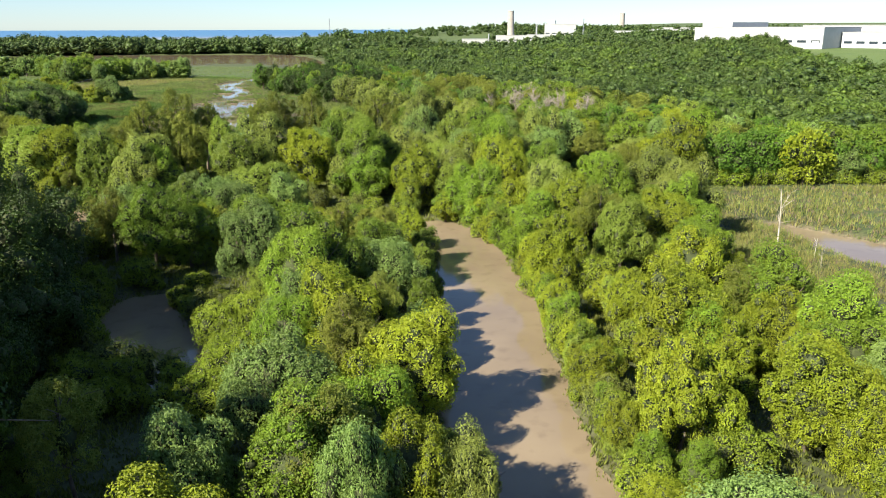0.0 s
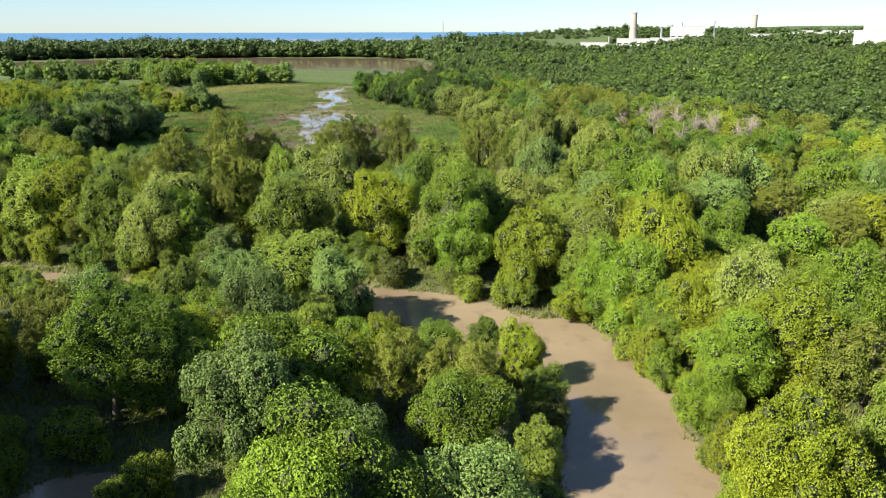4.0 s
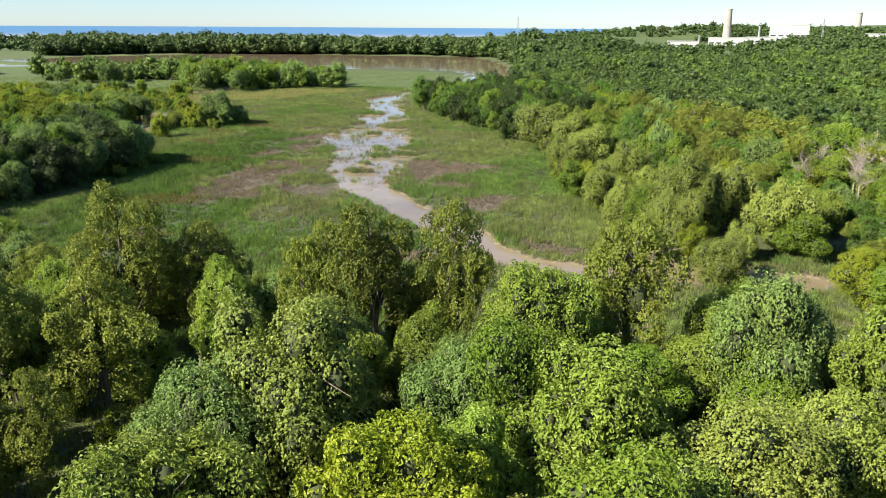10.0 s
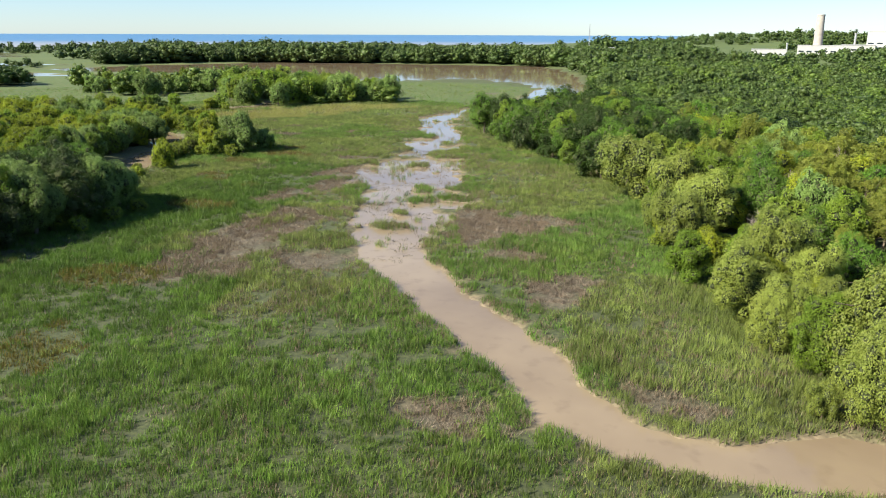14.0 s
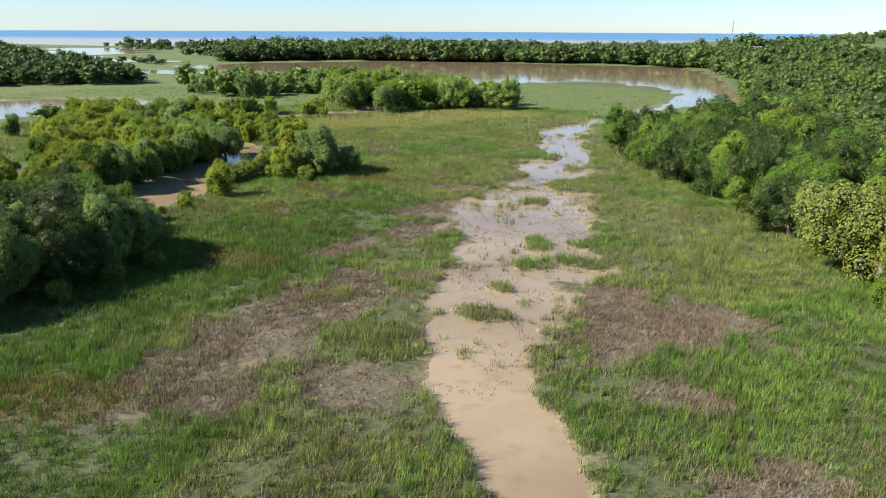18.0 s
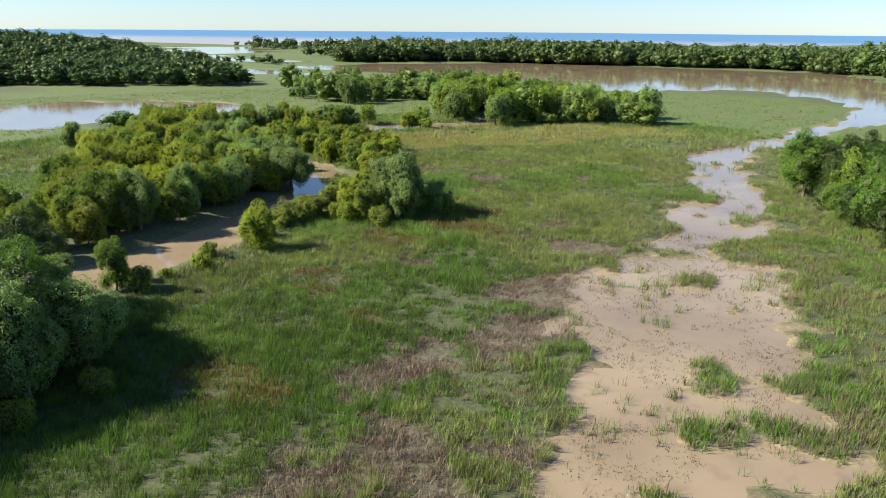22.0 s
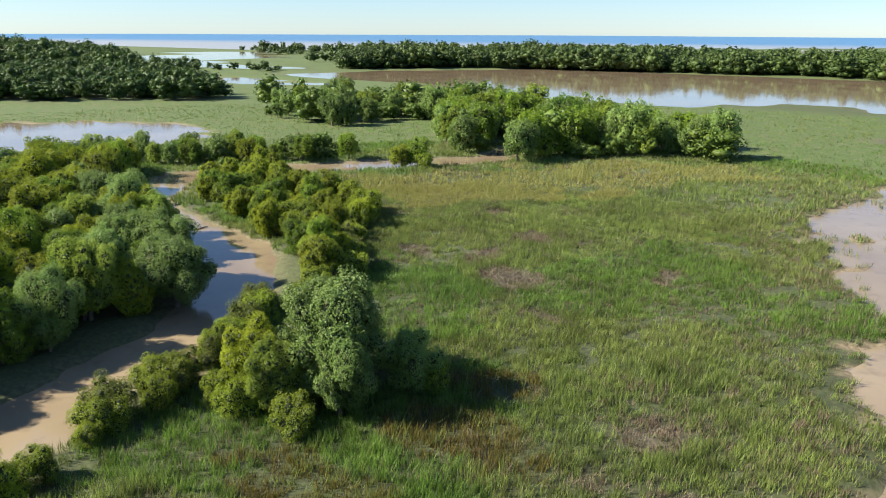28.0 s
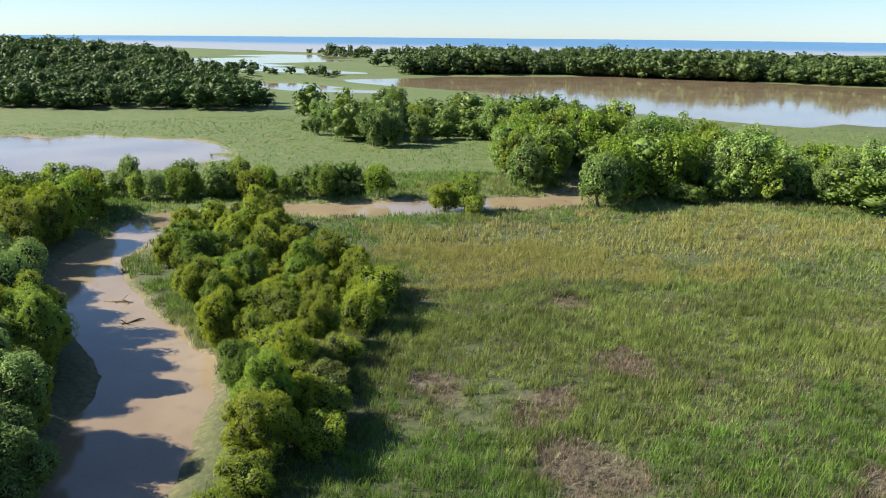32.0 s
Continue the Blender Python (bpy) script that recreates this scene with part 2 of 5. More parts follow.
def leafy(name, dull, fresh, through_light=0.35, patch=0.11):
    """Leaves: two greens by leaf, a shift by tree, light that comes through."""
    def build(ns, ls, bsdf):
        isle = ns.new("ShaderNodeNewGeometry").outputs["Random Per Island"]
        tree = ns.new("ShaderNodeObjectInfo").outputs["Random"]
        col = mixed(ns, ls, spread(ns, ls, isle, -0.45, 1.45), dull, fresh)
        dapple = ns.new("ShaderNodeMapRange")
        dapple.inputs[1].default_value, dapple.inputs[2].default_value = 0.3, 0.7
        dapple.inputs[3].default_value, dapple.inputs[4].default_value = (0.5, 1.5) if patch < 0.06 else (0.7, 1.26)
        ls.new(grain(ns, ls, 0.8 if patch < 0.06 else 1.9, 5), dapple.inputs[0])
        scaled = ns.new("ShaderNodeVectorMath")
        scaled.operation = "SCALE"
        ls.new(col, scaled.inputs[0])
        ls.new(dapple.outputs[0], scaled.inputs["Scale"])
        hue = node(ns, "ShaderNodeHueSaturation")
        ls.new(scaled.outputs[0], hue.inputs["Color"])
        place = grain(ns, ls, patch, 3)
        add = ns.new("ShaderNodeMapRange")
        add.inputs[1].default_value, add.inputs[2].default_value = 0.3, 0.7
        add.inputs[3].default_value, add.inputs[4].default_value = 0.49, 0.507
        ls.new(place, add.inputs[0])
        ls.new(add.outputs[0], hue.inputs["Hue"])
        val = ns.new("ShaderNodeMapRange")
        val.inputs[3].default_value, val.inputs[4].default_value = (0.66, 1.4) if 0.06 < patch < 0.1 else (0.72, 1.2)
        val.inputs[1].default_value, val.inputs[2].default_value = (0.3, 0.7) if patch < 0.1 else (0, 1)
        ls.new(grain(ns, ls, patch * 3, 4) if patch < 0.1 else tree, val.inputs[0])
        ls.new(val.outputs[0], hue.inputs["Value"])
        ls.new(hue.outputs[0], bsdf.inputs["Base Color"])
        bsdf.inputs["Roughness"].default_value = 0.55
        if patch > 0.06:
            bumped(ns, ls, bsdf, grain(ns, ls, 3.2, 5), 0.3, 0.2)
        bsdf.inputs["Specular IOR Level"].default_value = 0.32
        thin = ns.new("ShaderNodeBsdfTranslucent")
        ls.new(hue.outputs[0], thin.inputs["Color"])
        mix = ns.new("ShaderNodeMixShader")
        mix.inputs[0].default_value = through_light
        ls.new(bsdf.outputs[0], mix.inputs[1])
        ls.new(thin.outputs[0], mix.inputs[2])
        ls.new(mix.outputs[0], ns["Material Output"].inputs["Surface"])
    return material(name, build)


def plain(name, a, b, scale, rough=0.8, metal=0.0, relief=0.0, stretch=None):
    """A surface of two tones in a grain of two scales."""
    def build(ns, ls, bsdf):
        fine, broad = grain(ns, ls, scale, 6, stretch), grain(ns, ls, scale / 9, 3)
        both = ns.new("ShaderNodeMath")
        both.operation = "MULTIPLY_ADD"
        ls.new(fine, both.inputs[0])
        both.inputs[1].default_value = 0.6
        half = ns.new("ShaderNodeMath")
        half.operation = "MULTIPLY"
        half.inputs[1].default_value = 0.4
        ls.new(broad, half.inputs[0])
        ls.new(half.outputs[0], both.inputs[2])
        ls.new(mixed(ns, ls, spread(ns, ls, both.outputs[0], 0.35, 0.65), a, b), bsdf.inputs["Base Color"])
        bsdf.inputs["Roughness"].default_value, bsdf.inputs["Metallic"].default_value = rough, metal
        if relief:
            bumped(ns, ls, bsdf, fine, 0.6, relief)
    return material(name, build)


def ground_build(ns, ls, bsdf):
    cover = ns.new("ShaderNodeVertexColor")
    cover.layer_name = "cover"
    split = ns.new("ShaderNodeSeparateColor")
    ls.new(cover.outputs[0], split.inputs[0])
    fine, mid, broad = grain(ns, ls, 2.2, 8), grain(ns, ls, 0.35, 5), grain(ns, ls, 0.03, 3)
    litter = mixed(ns, ls, spread(ns, ls, fine, 0.35, 0.65), (0.035, 0.04, 0.014), (0.06, 0.075, 0.02))
    turf = mixed(ns, ls, spread(ns, ls, fine, 0.35, 0.65), (0.034, 0.064, 0.01), (0.078, 0.112, 0.022))
    turf = mixed(ns, ls, spread(ns, ls, mid, 0.5, 0.8), turf, (0.125, 0.105, 0.055))
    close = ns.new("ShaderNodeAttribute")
    close.attribute_name = "reed_shade"
    # wet soil, its colour darkened further for shade between the reeds
    shaded_soil = mixed(ns, ls, spread(ns, ls, fine, 0.35, 0.65), (0.026, 0.034, 0.011), (0.055, 0.066, 0.021))
    turf = mixed(ns, ls, close.outputs["Fac"], turf, shaded_soil)
    thatch = mixed(ns, ls, spread(ns, ls, fine, 0.3, 0.7), (0.05, 0.039, 0.029), (0.125, 0.098, 0.07))
    mud = mixed(ns, ls, spread(ns, ls, fine, 0.3, 0.7), (0.13, 0.095, 0.06), (0.27, 0.205, 0.135))
    lawn = mixed(ns, ls, spread(ns, ls, broad, 0.3, 0.7), (0.055, 0.095, 0.017), (0.09, 0.13, 0.026))
    col = mixed(ns, ls, split.outputs[0], litter, turf)
    col = mixed(ns, ls, cover.outputs[1], col, thatch)
    col = mixed(ns, ls, split.outputs[1], col, mud)
    col = mixed(ns, ls, split.outputs[2], col, lawn)
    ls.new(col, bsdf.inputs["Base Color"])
    bsdf.inputs["Roughness"].default_value = 0.9
    bumped(ns, ls, bsdf, fine, 0.7, 0.15)


def water_build(ns, ls, bsdf):
    broad, mid, fine = grain(ns, ls, 0.06, 4), grain(ns, ls, 0.5, 5), grain(ns, ls, 2.6, 3)
    col = mixed(ns, ls, spread(ns, ls, broad, 0.35, 0.65), (0.17, 0.128, 0.086), (0.24, 0.187, 0.124))
    col = mixed(ns, ls, spread(ns, ls, mid, 0.55, 0.8), col, (0.155, 0.116, 0.078))
    ls.new(col, bsdf.inputs["Base Color"])
    bsdf.inputs["Roughness"].default_value = 0.06
    bsdf.inputs["IOR"].default_value = 1.33
    bumped(ns, ls, bsdf, fine, 0.05, 0.05)


def lake_build(ns, ls, bsdf):
    where = ns.new("ShaderNodeSeparateXYZ")
    ls.new(ns.new("ShaderNodeNewGeometry").outputs["Position"], where.inputs[0])
    streak = grain(ns, ls, 0.0012, 4, (0.5, 1, 1))
    off = ns.new("ShaderNodeMath")
    off.operation = "MULTIPLY_ADD"
    off.inputs[1].default_value = 900
    ls.new(streak, off.inputs[0])
    tilt = ns.new("ShaderNodeMath")
    tilt.operation = "MULTIPLY_ADD"
    tilt.inputs[1].default_value = -0.35
    ls.new(where.outputs["X"], tilt.inputs[0])
    ls.new(where.outputs["Y"], tilt.inputs[2])
    ls.new(tilt.outputs[0], off.inputs[2])
    silt = spread(ns, ls, off.outputs[0], 2900, 2200)
    ls.new(mixed(ns, ls, silt, (0.045, 0.135, 0.26), (0.26, 0.25, 0.235)), bsdf.inputs["Base Color"])
    bsdf.inputs["Roughness"].default_value = 0.3
    bsdf.inputs["IOR"].default_value = 1.33


GROUND = material("marsh ground", ground_build)
WATER = material("silty brown water", water_build)
LAKE = material("lake water", lake_build)
BARK = plain("grey-brown bark", (0.07, 0.05, 0.035), (0.19, 0.155, 0.12), 6, 0.9, relief=0.03, stretch=(1, 1, 0.25))
PALE_BARK = plain("bleached dead wood", (0.26, 0.22, 0.17), (0.5, 0.46, 0.4), 5, 0.85, relief=0.02, stretch=(1, 1, 0.2))
# twigs inside the crowns, coloured dark for the shade in leaf gaps
SHADE_TWIGS = plain("inner twigs darkened for crown shade", (0.024, 0.032, 0.009), (0.055, 0.068, 0.02), 5, 0.95, relief=0.1)
DARK_WOOD = plain("wet dark driftwood", (0.09, 0.07, 0.05), (0.24, 0.2, 0.155), 5, 0.85, relief=0.02)
GREY_TWIG = plain("grey twigs", (0.22, 0.175, 0.15), (0.38, 0.32, 0.28), 5, 0.9)
LEAF = {
    "maple": leafy("bright maple leaves", (0.109, 0.193, 0.013), (0.207, 0.301, 0.027), 0.29),
    "willow": leafy("grey-green willow leaves", (0.131, 0.213, 0.047), (0.229, 0.321, 0.084), 0.36),
    "crack_willow": leafy("fresh willow leaves", (0.159, 0.237, 0.024), (0.283, 0.358, 0.061), 0.36),
    "boxelder": leafy("yellow-green boxelder leaves", (0.176, 0.230, 0.013), (0.302, 0.353, 0.024), 0.35),
    "alder": leafy("green alder leaves", (0.096, 0.169, 0.012), (0.184, 0.263, 0.027), 0.30),
    "pale_willow": leafy("pale willow leaves", (0.185, 0.238, 0.034), (0.278, 0.334, 0.070), 0.38),
    "ash": leafy("olive-green ash leaves", (0.125, 0.164, 0.021), (0.247, 0.272, 0.042), 0.36),
    "oak": leafy("deep green oak leaves", (0.063, 0.144, 0.012), (0.119, 0.220, 0.022), 0.29),
    # deep oak green, darkened further for shaded trees by pond and creek
    "dark_oak": leafy("oak green darkened for shade", (0.024, 0.053, 0.006), (0.047, 0.083, 0.011), 0.26),
    "shrub": leafy("shrub leaves", (0.157, 0.222, 0.014), (0.264, 0.334, 0.030), 0.33),
    "olive_shrub": leafy("olive shrub leaves", (0.098, 0.127, 0.018), (0.180, 0.204, 0.040), 0.31),
}
WOODS = leafy("woodland leaves", (0.036, 0.071, 0.011), (0.074, 0.110, 0.022), 0.22, 0.09)
YOUNG_WOODS = leafy("young woodland leaves", (0.054, 0.102, 0.012), (0.103, 0.152, 0.023), 0.22, 0.09)
FAR_WOODS = leafy("distant woodland leaves", (0.032, 0.062, 0.012), (0.066, 0.101, 0.021), 0.22, 0.09)
DEEP_WOODS = leafy("deep green woodland leaves", (0.026, 0.061, 0.009), (0.056, 0.094, 0.014), 0.22, 0.09)
REED = leafy("green cattail blades", (0.083, 0.134, 0.024), (0.205, 0.242, 0.066), 0.35, 0.04)
CATTAIL = leafy("deep green cattail blades", (0.048, 0.104, 0.013), (0.104, 0.172, 0.028), 0.35, 0.04)
SEDGE = leafy("fresh sedge blades", (0.07, 0.14, 0.018), (0.135, 0.215, 0.04), 0.36, 0.04)
GOLD = leafy("yellow-green reed plumes", (0.23, 0.245, 0.05), (0.38, 0.365, 0.12), 0.35)
STRAW = leafy("dead straw-brown reed stems", (0.095, 0.068, 0.048), (0.23, 0.18, 0.12), 0.2)
STUBS = leafy("dark wet reed stubs", (0.05, 0.042, 0.025), (0.11, 0.095, 0.05), 0.2)
DULL_STRAW = leafy("grey-brown dead straw", (0.085, 0.066, 0.047), (0.215, 0.173, 0.125), 0.15, 0.05)
RUSTY = leafy("rust-olive weeds", (0.1, 0.1, 0.015), (0.17, 0.13, 0.03), 0.3)
WHITE_WALL = plain("white cladding", (0.32, 0.32, 0.32), (0.38, 0.38, 0.38), 0.3, 0.5)
GREY_WALL = plain("grey cladding", (0.3, 0.32, 0.34), (0.4, 0.42, 0.44), 0.3, 0.5)
ROOFING = plain("pale roofing", (0.26, 0.26, 0.26), (0.34, 0.34, 0.34), 0.4, 0.7)
CONCRETE = plain("weathered concrete", (0.26, 0.235, 0.205), (0.36, 0.33, 0.3), 0.5, 0.85)
ASPHALT = plain("worn asphalt", (0.16, 0.16, 0.16), (0.24, 0.24, 0.235), 1.2, 0.9)
STEEL = plain("galvanised steel", (0.35, 0.35, 0.36), (0.5, 0.5, 0.5), 3, 0.45, 0.8)
GLASS = plain("dark window glass", (0.02, 0.03, 0.04), (0.04, 0.05, 0.06), 1, 0.1)


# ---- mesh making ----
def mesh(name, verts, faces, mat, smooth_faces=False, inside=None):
    """faces: arrays of corner numbers, each of one row length. smooth_faces: all, none, or "cores" (triangles alone).
    inside: the cores' own material, dark for the crown's inner shade.
    """
    me = bpy.data.meshes.new(name)
    faces = [np.asarray(f, np.int32) for f in faces if len(f)]
    verts = np.asarray(verts, np.float32)
    me.vertices.add(len(verts))
    me.vertices.foreach_set("co", verts.ravel())
    corners = np.concatenate([f.ravel() for f in faces])
    totals = np.concatenate([np.full(len(f), f.shape[1], np.int32) for f in faces])
    me.loops.add(len(corners))
    me.loops.foreach_set("vertex_index", corners)
    me.polygons.add(len(totals))
    me.polygons.foreach_set("loop_start", np.concatenate([[0], np.cumsum(totals)[:-1]]).astype(np.int32))
    me.polygons.foreach_set("loop_total", totals)
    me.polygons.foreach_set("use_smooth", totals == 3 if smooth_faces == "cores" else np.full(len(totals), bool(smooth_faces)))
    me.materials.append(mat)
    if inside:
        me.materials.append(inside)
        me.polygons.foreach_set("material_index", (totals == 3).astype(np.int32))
    me.update(calc_edges=True)
    return me


def part(name, data, parent, label=""):
    ob = new(name, data)
    ob.parent = parent
    return tagged(ob, label)


def join(pieces):
    """One list of corners and faces from several."""
    verts, faces, at = [], {}, 0
    for v, fs in pieces:
        verts.append(v)
        for f in fs:
            f = np.asarray(f, np.int64)
            if len(f):
                faces.setdefault(f.shape[1], []).append(f + at)
        at += len(v)
    return np.concatenate(verts), [np.concatenate(f) for f in faces.values()]


def ball(detail):
    bm = bmesh.new()
    bmesh.ops.create_icosphere(bm, subdivisions=detail, radius=1)
    v = np.array([p.co[:] for p in bm.verts])
    f = np.array([[c.index for c in q.verts] for q in bm.faces])
    bm.free()
    return v, f


BALL, BALL_LOW = ball(2), ball(1)


def tube(points, radii, sides=7):
    """A tapered, bent limb."""
    points, radii = np.asarray(points, float), np.asarray(radii, float)
    ways = unit(np.gradient(points, axis=0))
    a = unit(np.cross(ways, np.where(np.abs(ways[:, 2:3]) < 0.9, [[0, 0, 1.0]], [[1.0, 0, 0]])))
    b = np.cross(ways, a)
    turn = np.linspace(0, 2 * math.pi, sides, endpoint=False)
    ring = a[:, None] * np.cos(turn)[None, :, None] + b[:, None] * np.sin(turn)[None, :, None]
    verts = (points[:, None] + ring * radii[:, None, None]).reshape(-1, 3)
    i, j = np.meshgrid(np.arange(len(points) - 1), np.arange(sides), indexing="ij")
    k = (j + 1) % sides
    return verts, [np.stack([i * sides + j, i * sides + k, (i + 1) * sides + k, (i + 1) * sides + j], -1).reshape(-1, 4)]


def boughs_of(rng, count, low=-0.8):
    """The ways in which a crown's main boughs reach, and how far each goes."""
    way = unit(rng.normal(size=(count, 3)))
    for _ in range(14):                       # push them apart
        gap = way[:, None] - way[None]
        far = np.linalg.norm(gap, axis=2) + np.eye(count)
        way = unit(way + 0.08 * (gap / far[..., None] ** 3).sum(1))
        way[:, 2] = np.where(way[:, 2] < low, -way[:, 2] * 0.6, way[:, 2])
    return unit(way), rng.uniform(0.62, 1.12, count)


def lobes_of(rng, rx, rz, zc, count, subs, droop):
    """The crown's billows: a big uneven one on each bough, smaller ones budding from it. Centres, radii, stretch."""
    boughs, reach = boughs_of(rng, count, -0.8 if zc < 5.5 else -0.4)
    ends = boughs * reach[:, None] * [rx, rx, rz]
    fat = rng.uniform(0.72, 1.3, count) * rx * 1.3 / math.sqrt(count)
    at, radius = [ends * 0.72], [fat]
    for _ in range(subs):
        way = unit(rng.normal(size=(count, 3)) + boughs * 0.9 + [0, 0, 0.15])
        at.append(ends * 0.72 + way * (fat * rng.uniform(0.6, 1.0, count))[:, None])
        radius.append(fat * rng.uniform(0.34, 0.72, count))
    at, radius = np.concatenate(at), np.concatenate(radius)
    scale = rng.uniform(0.78, 1.25, (len(at), 3)) * [1, 1, 1.0 + 0.7 * droop]
    at[:, 2] = np.maximum(at[:, 2] + zc, radius * 0.8 + 0.3)
    return at, radius, scale, ends * 0.8 + [0, 0, zc]


def leaves(rng, at, radius, scale, count, card, droop, gaps):
    """Small folded leaves over the billows, in tufts with gaps between."""
    share = radius ** 2 / (radius ** 2).sum()
    n = int(count * 3.2)
    pick = rng.choice(len(at), size=n, p=share)
    out = unit(rng.normal(size=(n, 3)) + [0, 0, 0.12])
    p = at[pick] + out * scale[pick] * (radius[pick] * (1.14 - 0.46 * rng.uniform(0, 1, n) ** 1.9))[:, None]
    tuft = np.sin(p[:, 0] * 5.1 + 2.2 * np.sin(p[:, 2] * 3.7)) + np.sin(p[:, 1] * 5.6 + 2.1 * np.sin(p[:, 0] * 3.1)) + np.sin(p[:, 2] * 6.3 + 1.9 * np.sin(p[:, 1] * 4.1))
    keep = (tuft > gaps + rng.normal(size=n) * 0.5) & (p[:, 2] > 0.15)
    p, out = p[keep], out[keep]
    sunk = np.zeros(len(p), bool)
    for c, r, k in zip(at, radius, scale):
        sunk |= (((p - c) / (k * r * 0.62)) ** 2).sum(1) < 1
    keep = np.flatnonzero(~sunk)[:count]
    p, out = p[keep], out[keep]
    n = unit(out + rng.normal(size=p.shape) * 0.3 + [0, 0, 0.18])
    way = rng.normal(size=p.shape) * (1 - droop) + np.array([0, 0, -1.6]) * droop + out * 0.6 * droop
    way = unit(way - n * (way * n).sum(1, keepdims=True))
    side = np.cross(n, way)
    length = card * rng.uniform(0.6, 1.4, (len(p), 1)) * (1 + 0.6 * droop)
    width = length * (0.74 - 0.4 * droop)
    fold = n * length * 0.14
    v = np.stack([p - way * length / 2 - fold, p + side * width / 2 + fold, p + way * length / 2 - fold, p - side * width / 2 + fold], 1)
    return v.reshape(-1, 3), [np.arange(len(p) * 4).reshape(-1, 4)]


def crown(rng, rx, rz, zc, count, subs, cards, card, droop=0.0, core=0.72, gaps=-0.6, low=False):
    at, radius, scale, ends = lobes_of(rng, rx, rz, zc, count, subs, droop)
    pieces = [leaves(rng, at, radius, scale, cards, card, droop, gaps)]
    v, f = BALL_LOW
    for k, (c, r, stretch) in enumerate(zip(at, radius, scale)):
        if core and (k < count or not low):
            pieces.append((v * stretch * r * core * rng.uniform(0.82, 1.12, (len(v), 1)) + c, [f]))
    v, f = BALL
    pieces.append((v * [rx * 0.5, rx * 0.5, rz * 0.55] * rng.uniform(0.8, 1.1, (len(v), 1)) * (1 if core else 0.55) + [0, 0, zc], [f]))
    return join(pieces), ends


def trunk(rng, height, foot, ends, lean=0.4):
    """A stem that forks into limbs towards the boughs."""
    top = np.array([rng.normal() * lean, rng.normal() * lean, height])
    k = np.linspace(0, 1, 6)[:, None]
    stem = top * k + np.sin(k * 3.1) * rng.normal(size=3) * [0.25, 0.25, 0]
    pieces = [tube(stem, foot * np.array([1.35, 1.0, 0.9, 0.8, 0.66, 0.45]), 8)]
    for end in ends:
        start = stem[rng.integers(2, 6)]
        if start[2] > end[2]:
            start = stem[2]
        mid = (start + end) / 2 + [0, 0, 0.25] + rng.normal(size=3) * 0.25
        pieces.append(tube([start, start * 0.6 + mid * 0.4, mid, end], foot * np.array([0.5, 0.42, 0.3, 0.1]), 5))
        for _ in range(2):
            tip = end + rng.normal(size=3) * [0.9, 0.9, 0.6]
            pieces.append(tube([mid, (mid + tip) / 2 + rng.normal(size=3) * 0.15, tip], foot * np.array([0.26, 0.17, 0.06]), 4))
    return join(pieces)


FINE, REACH, MOST = 85, 150, 290
TWIN = {"maple": "boxelder", "willow": "crack_willow", "oak": "alder"}
KINDS = {  # crown radius, half height, middle, boughs, buds on each, leaf, droop, core, gaps, trunk height, trunk radius; for a tree 10 m high
    "maple": (4.1, 4.9, 4.9, 14, 5, 0.38, 0.08, 0.52, -1.1, 5.5, 0.17),
    "willow": (4.0, 4.9, 4.8, 17, 5, 0.36, 0.45, 0.52, -1.1, 5.2, 0.28),
    "pale_willow": (4.1, 5.0, 4.7, 18, 5, 0.36, 0.5, 0.52, -1.2, 5.2, 0.26),
    "ash": (2.9, 4.3, 5.7, 15, 3, 0.34, 0.1, 0, -0.1, 8.6, 0.17),
    "oak": (4.4, 4.8, 5.0, 15, 4, 0.36, 0.0, 0.52, -1.2, 5.6, 0.24),
    "dark_oak": (4.6, 4.8, 5.0, 15, 4, 0.36, 0.0, 0.52, -1.1, 5.6, 0.24),
    "boxelder": (4.2, 4.7, 4.8, 17, 5, 0.36, 0.15, 0.52, -0.9, 5.0, 0.18),
    "crack_willow": (3.8, 5.0, 4.9, 20, 4, 0.36, 0.35, 0.52, -0.9, 5.4, 0.26),
    "alder": (3.6, 4.9, 5.1, 15, 4, 0.34, 0.0, 0.52, -0.9, 6.2, 0.2),
    "shrub": (5.4, 4.6, 4.6, 11, 4, 0.55, 0.0, 0.52, -1.1, 3.5, 0.12),
    "olive_shrub": (5.8, 4.4, 4.4, 11, 4, 0.55, 0.1, 0.52, -1.1, 3.5, 0.12),
}
TREE_NAME = {"maple": "maple_tree", "willow": "willow_tree", "pale_willow": "pale_willow_tree", "ash": "ash_tree", "boxelder": "boxelder_tree", "crack_willow": "crack_willow_tree", "alder": "alder_tree", "oak": "oak_tree", "dark_oak": "oak_tree",
             "shrub": "shrub", "olive_shrub": "olive_shrub", "dead": "dead_tree"}
LABEL = {"maple": "bright yellow-green maple tree with a rounded leafy crown", "willow": "grey-green willow tree with drooping sprays of leaves",
         "pale_willow": "pale yellowish willow with a billowing crown", "ash": "tall slender ash with a visible pale trunk",
         "boxelder": "spreading yellow-green boxelder tree by the water", "crack_willow": "fresh green willow with a tall billowing crown",
         "alder": "upright mid-green alder with a narrow crown", "oak": "dense deep green broadleaf tree with a round crown", "dark_oak": "dense dark green tree, shade put into its leaf colour", "shrub": "low bright green shrub on the wet bank",
         "olive_shrub": "low olive-green bush in the marsh", "dead": "leafless dead tree with bleached grey branches"}
made = {}


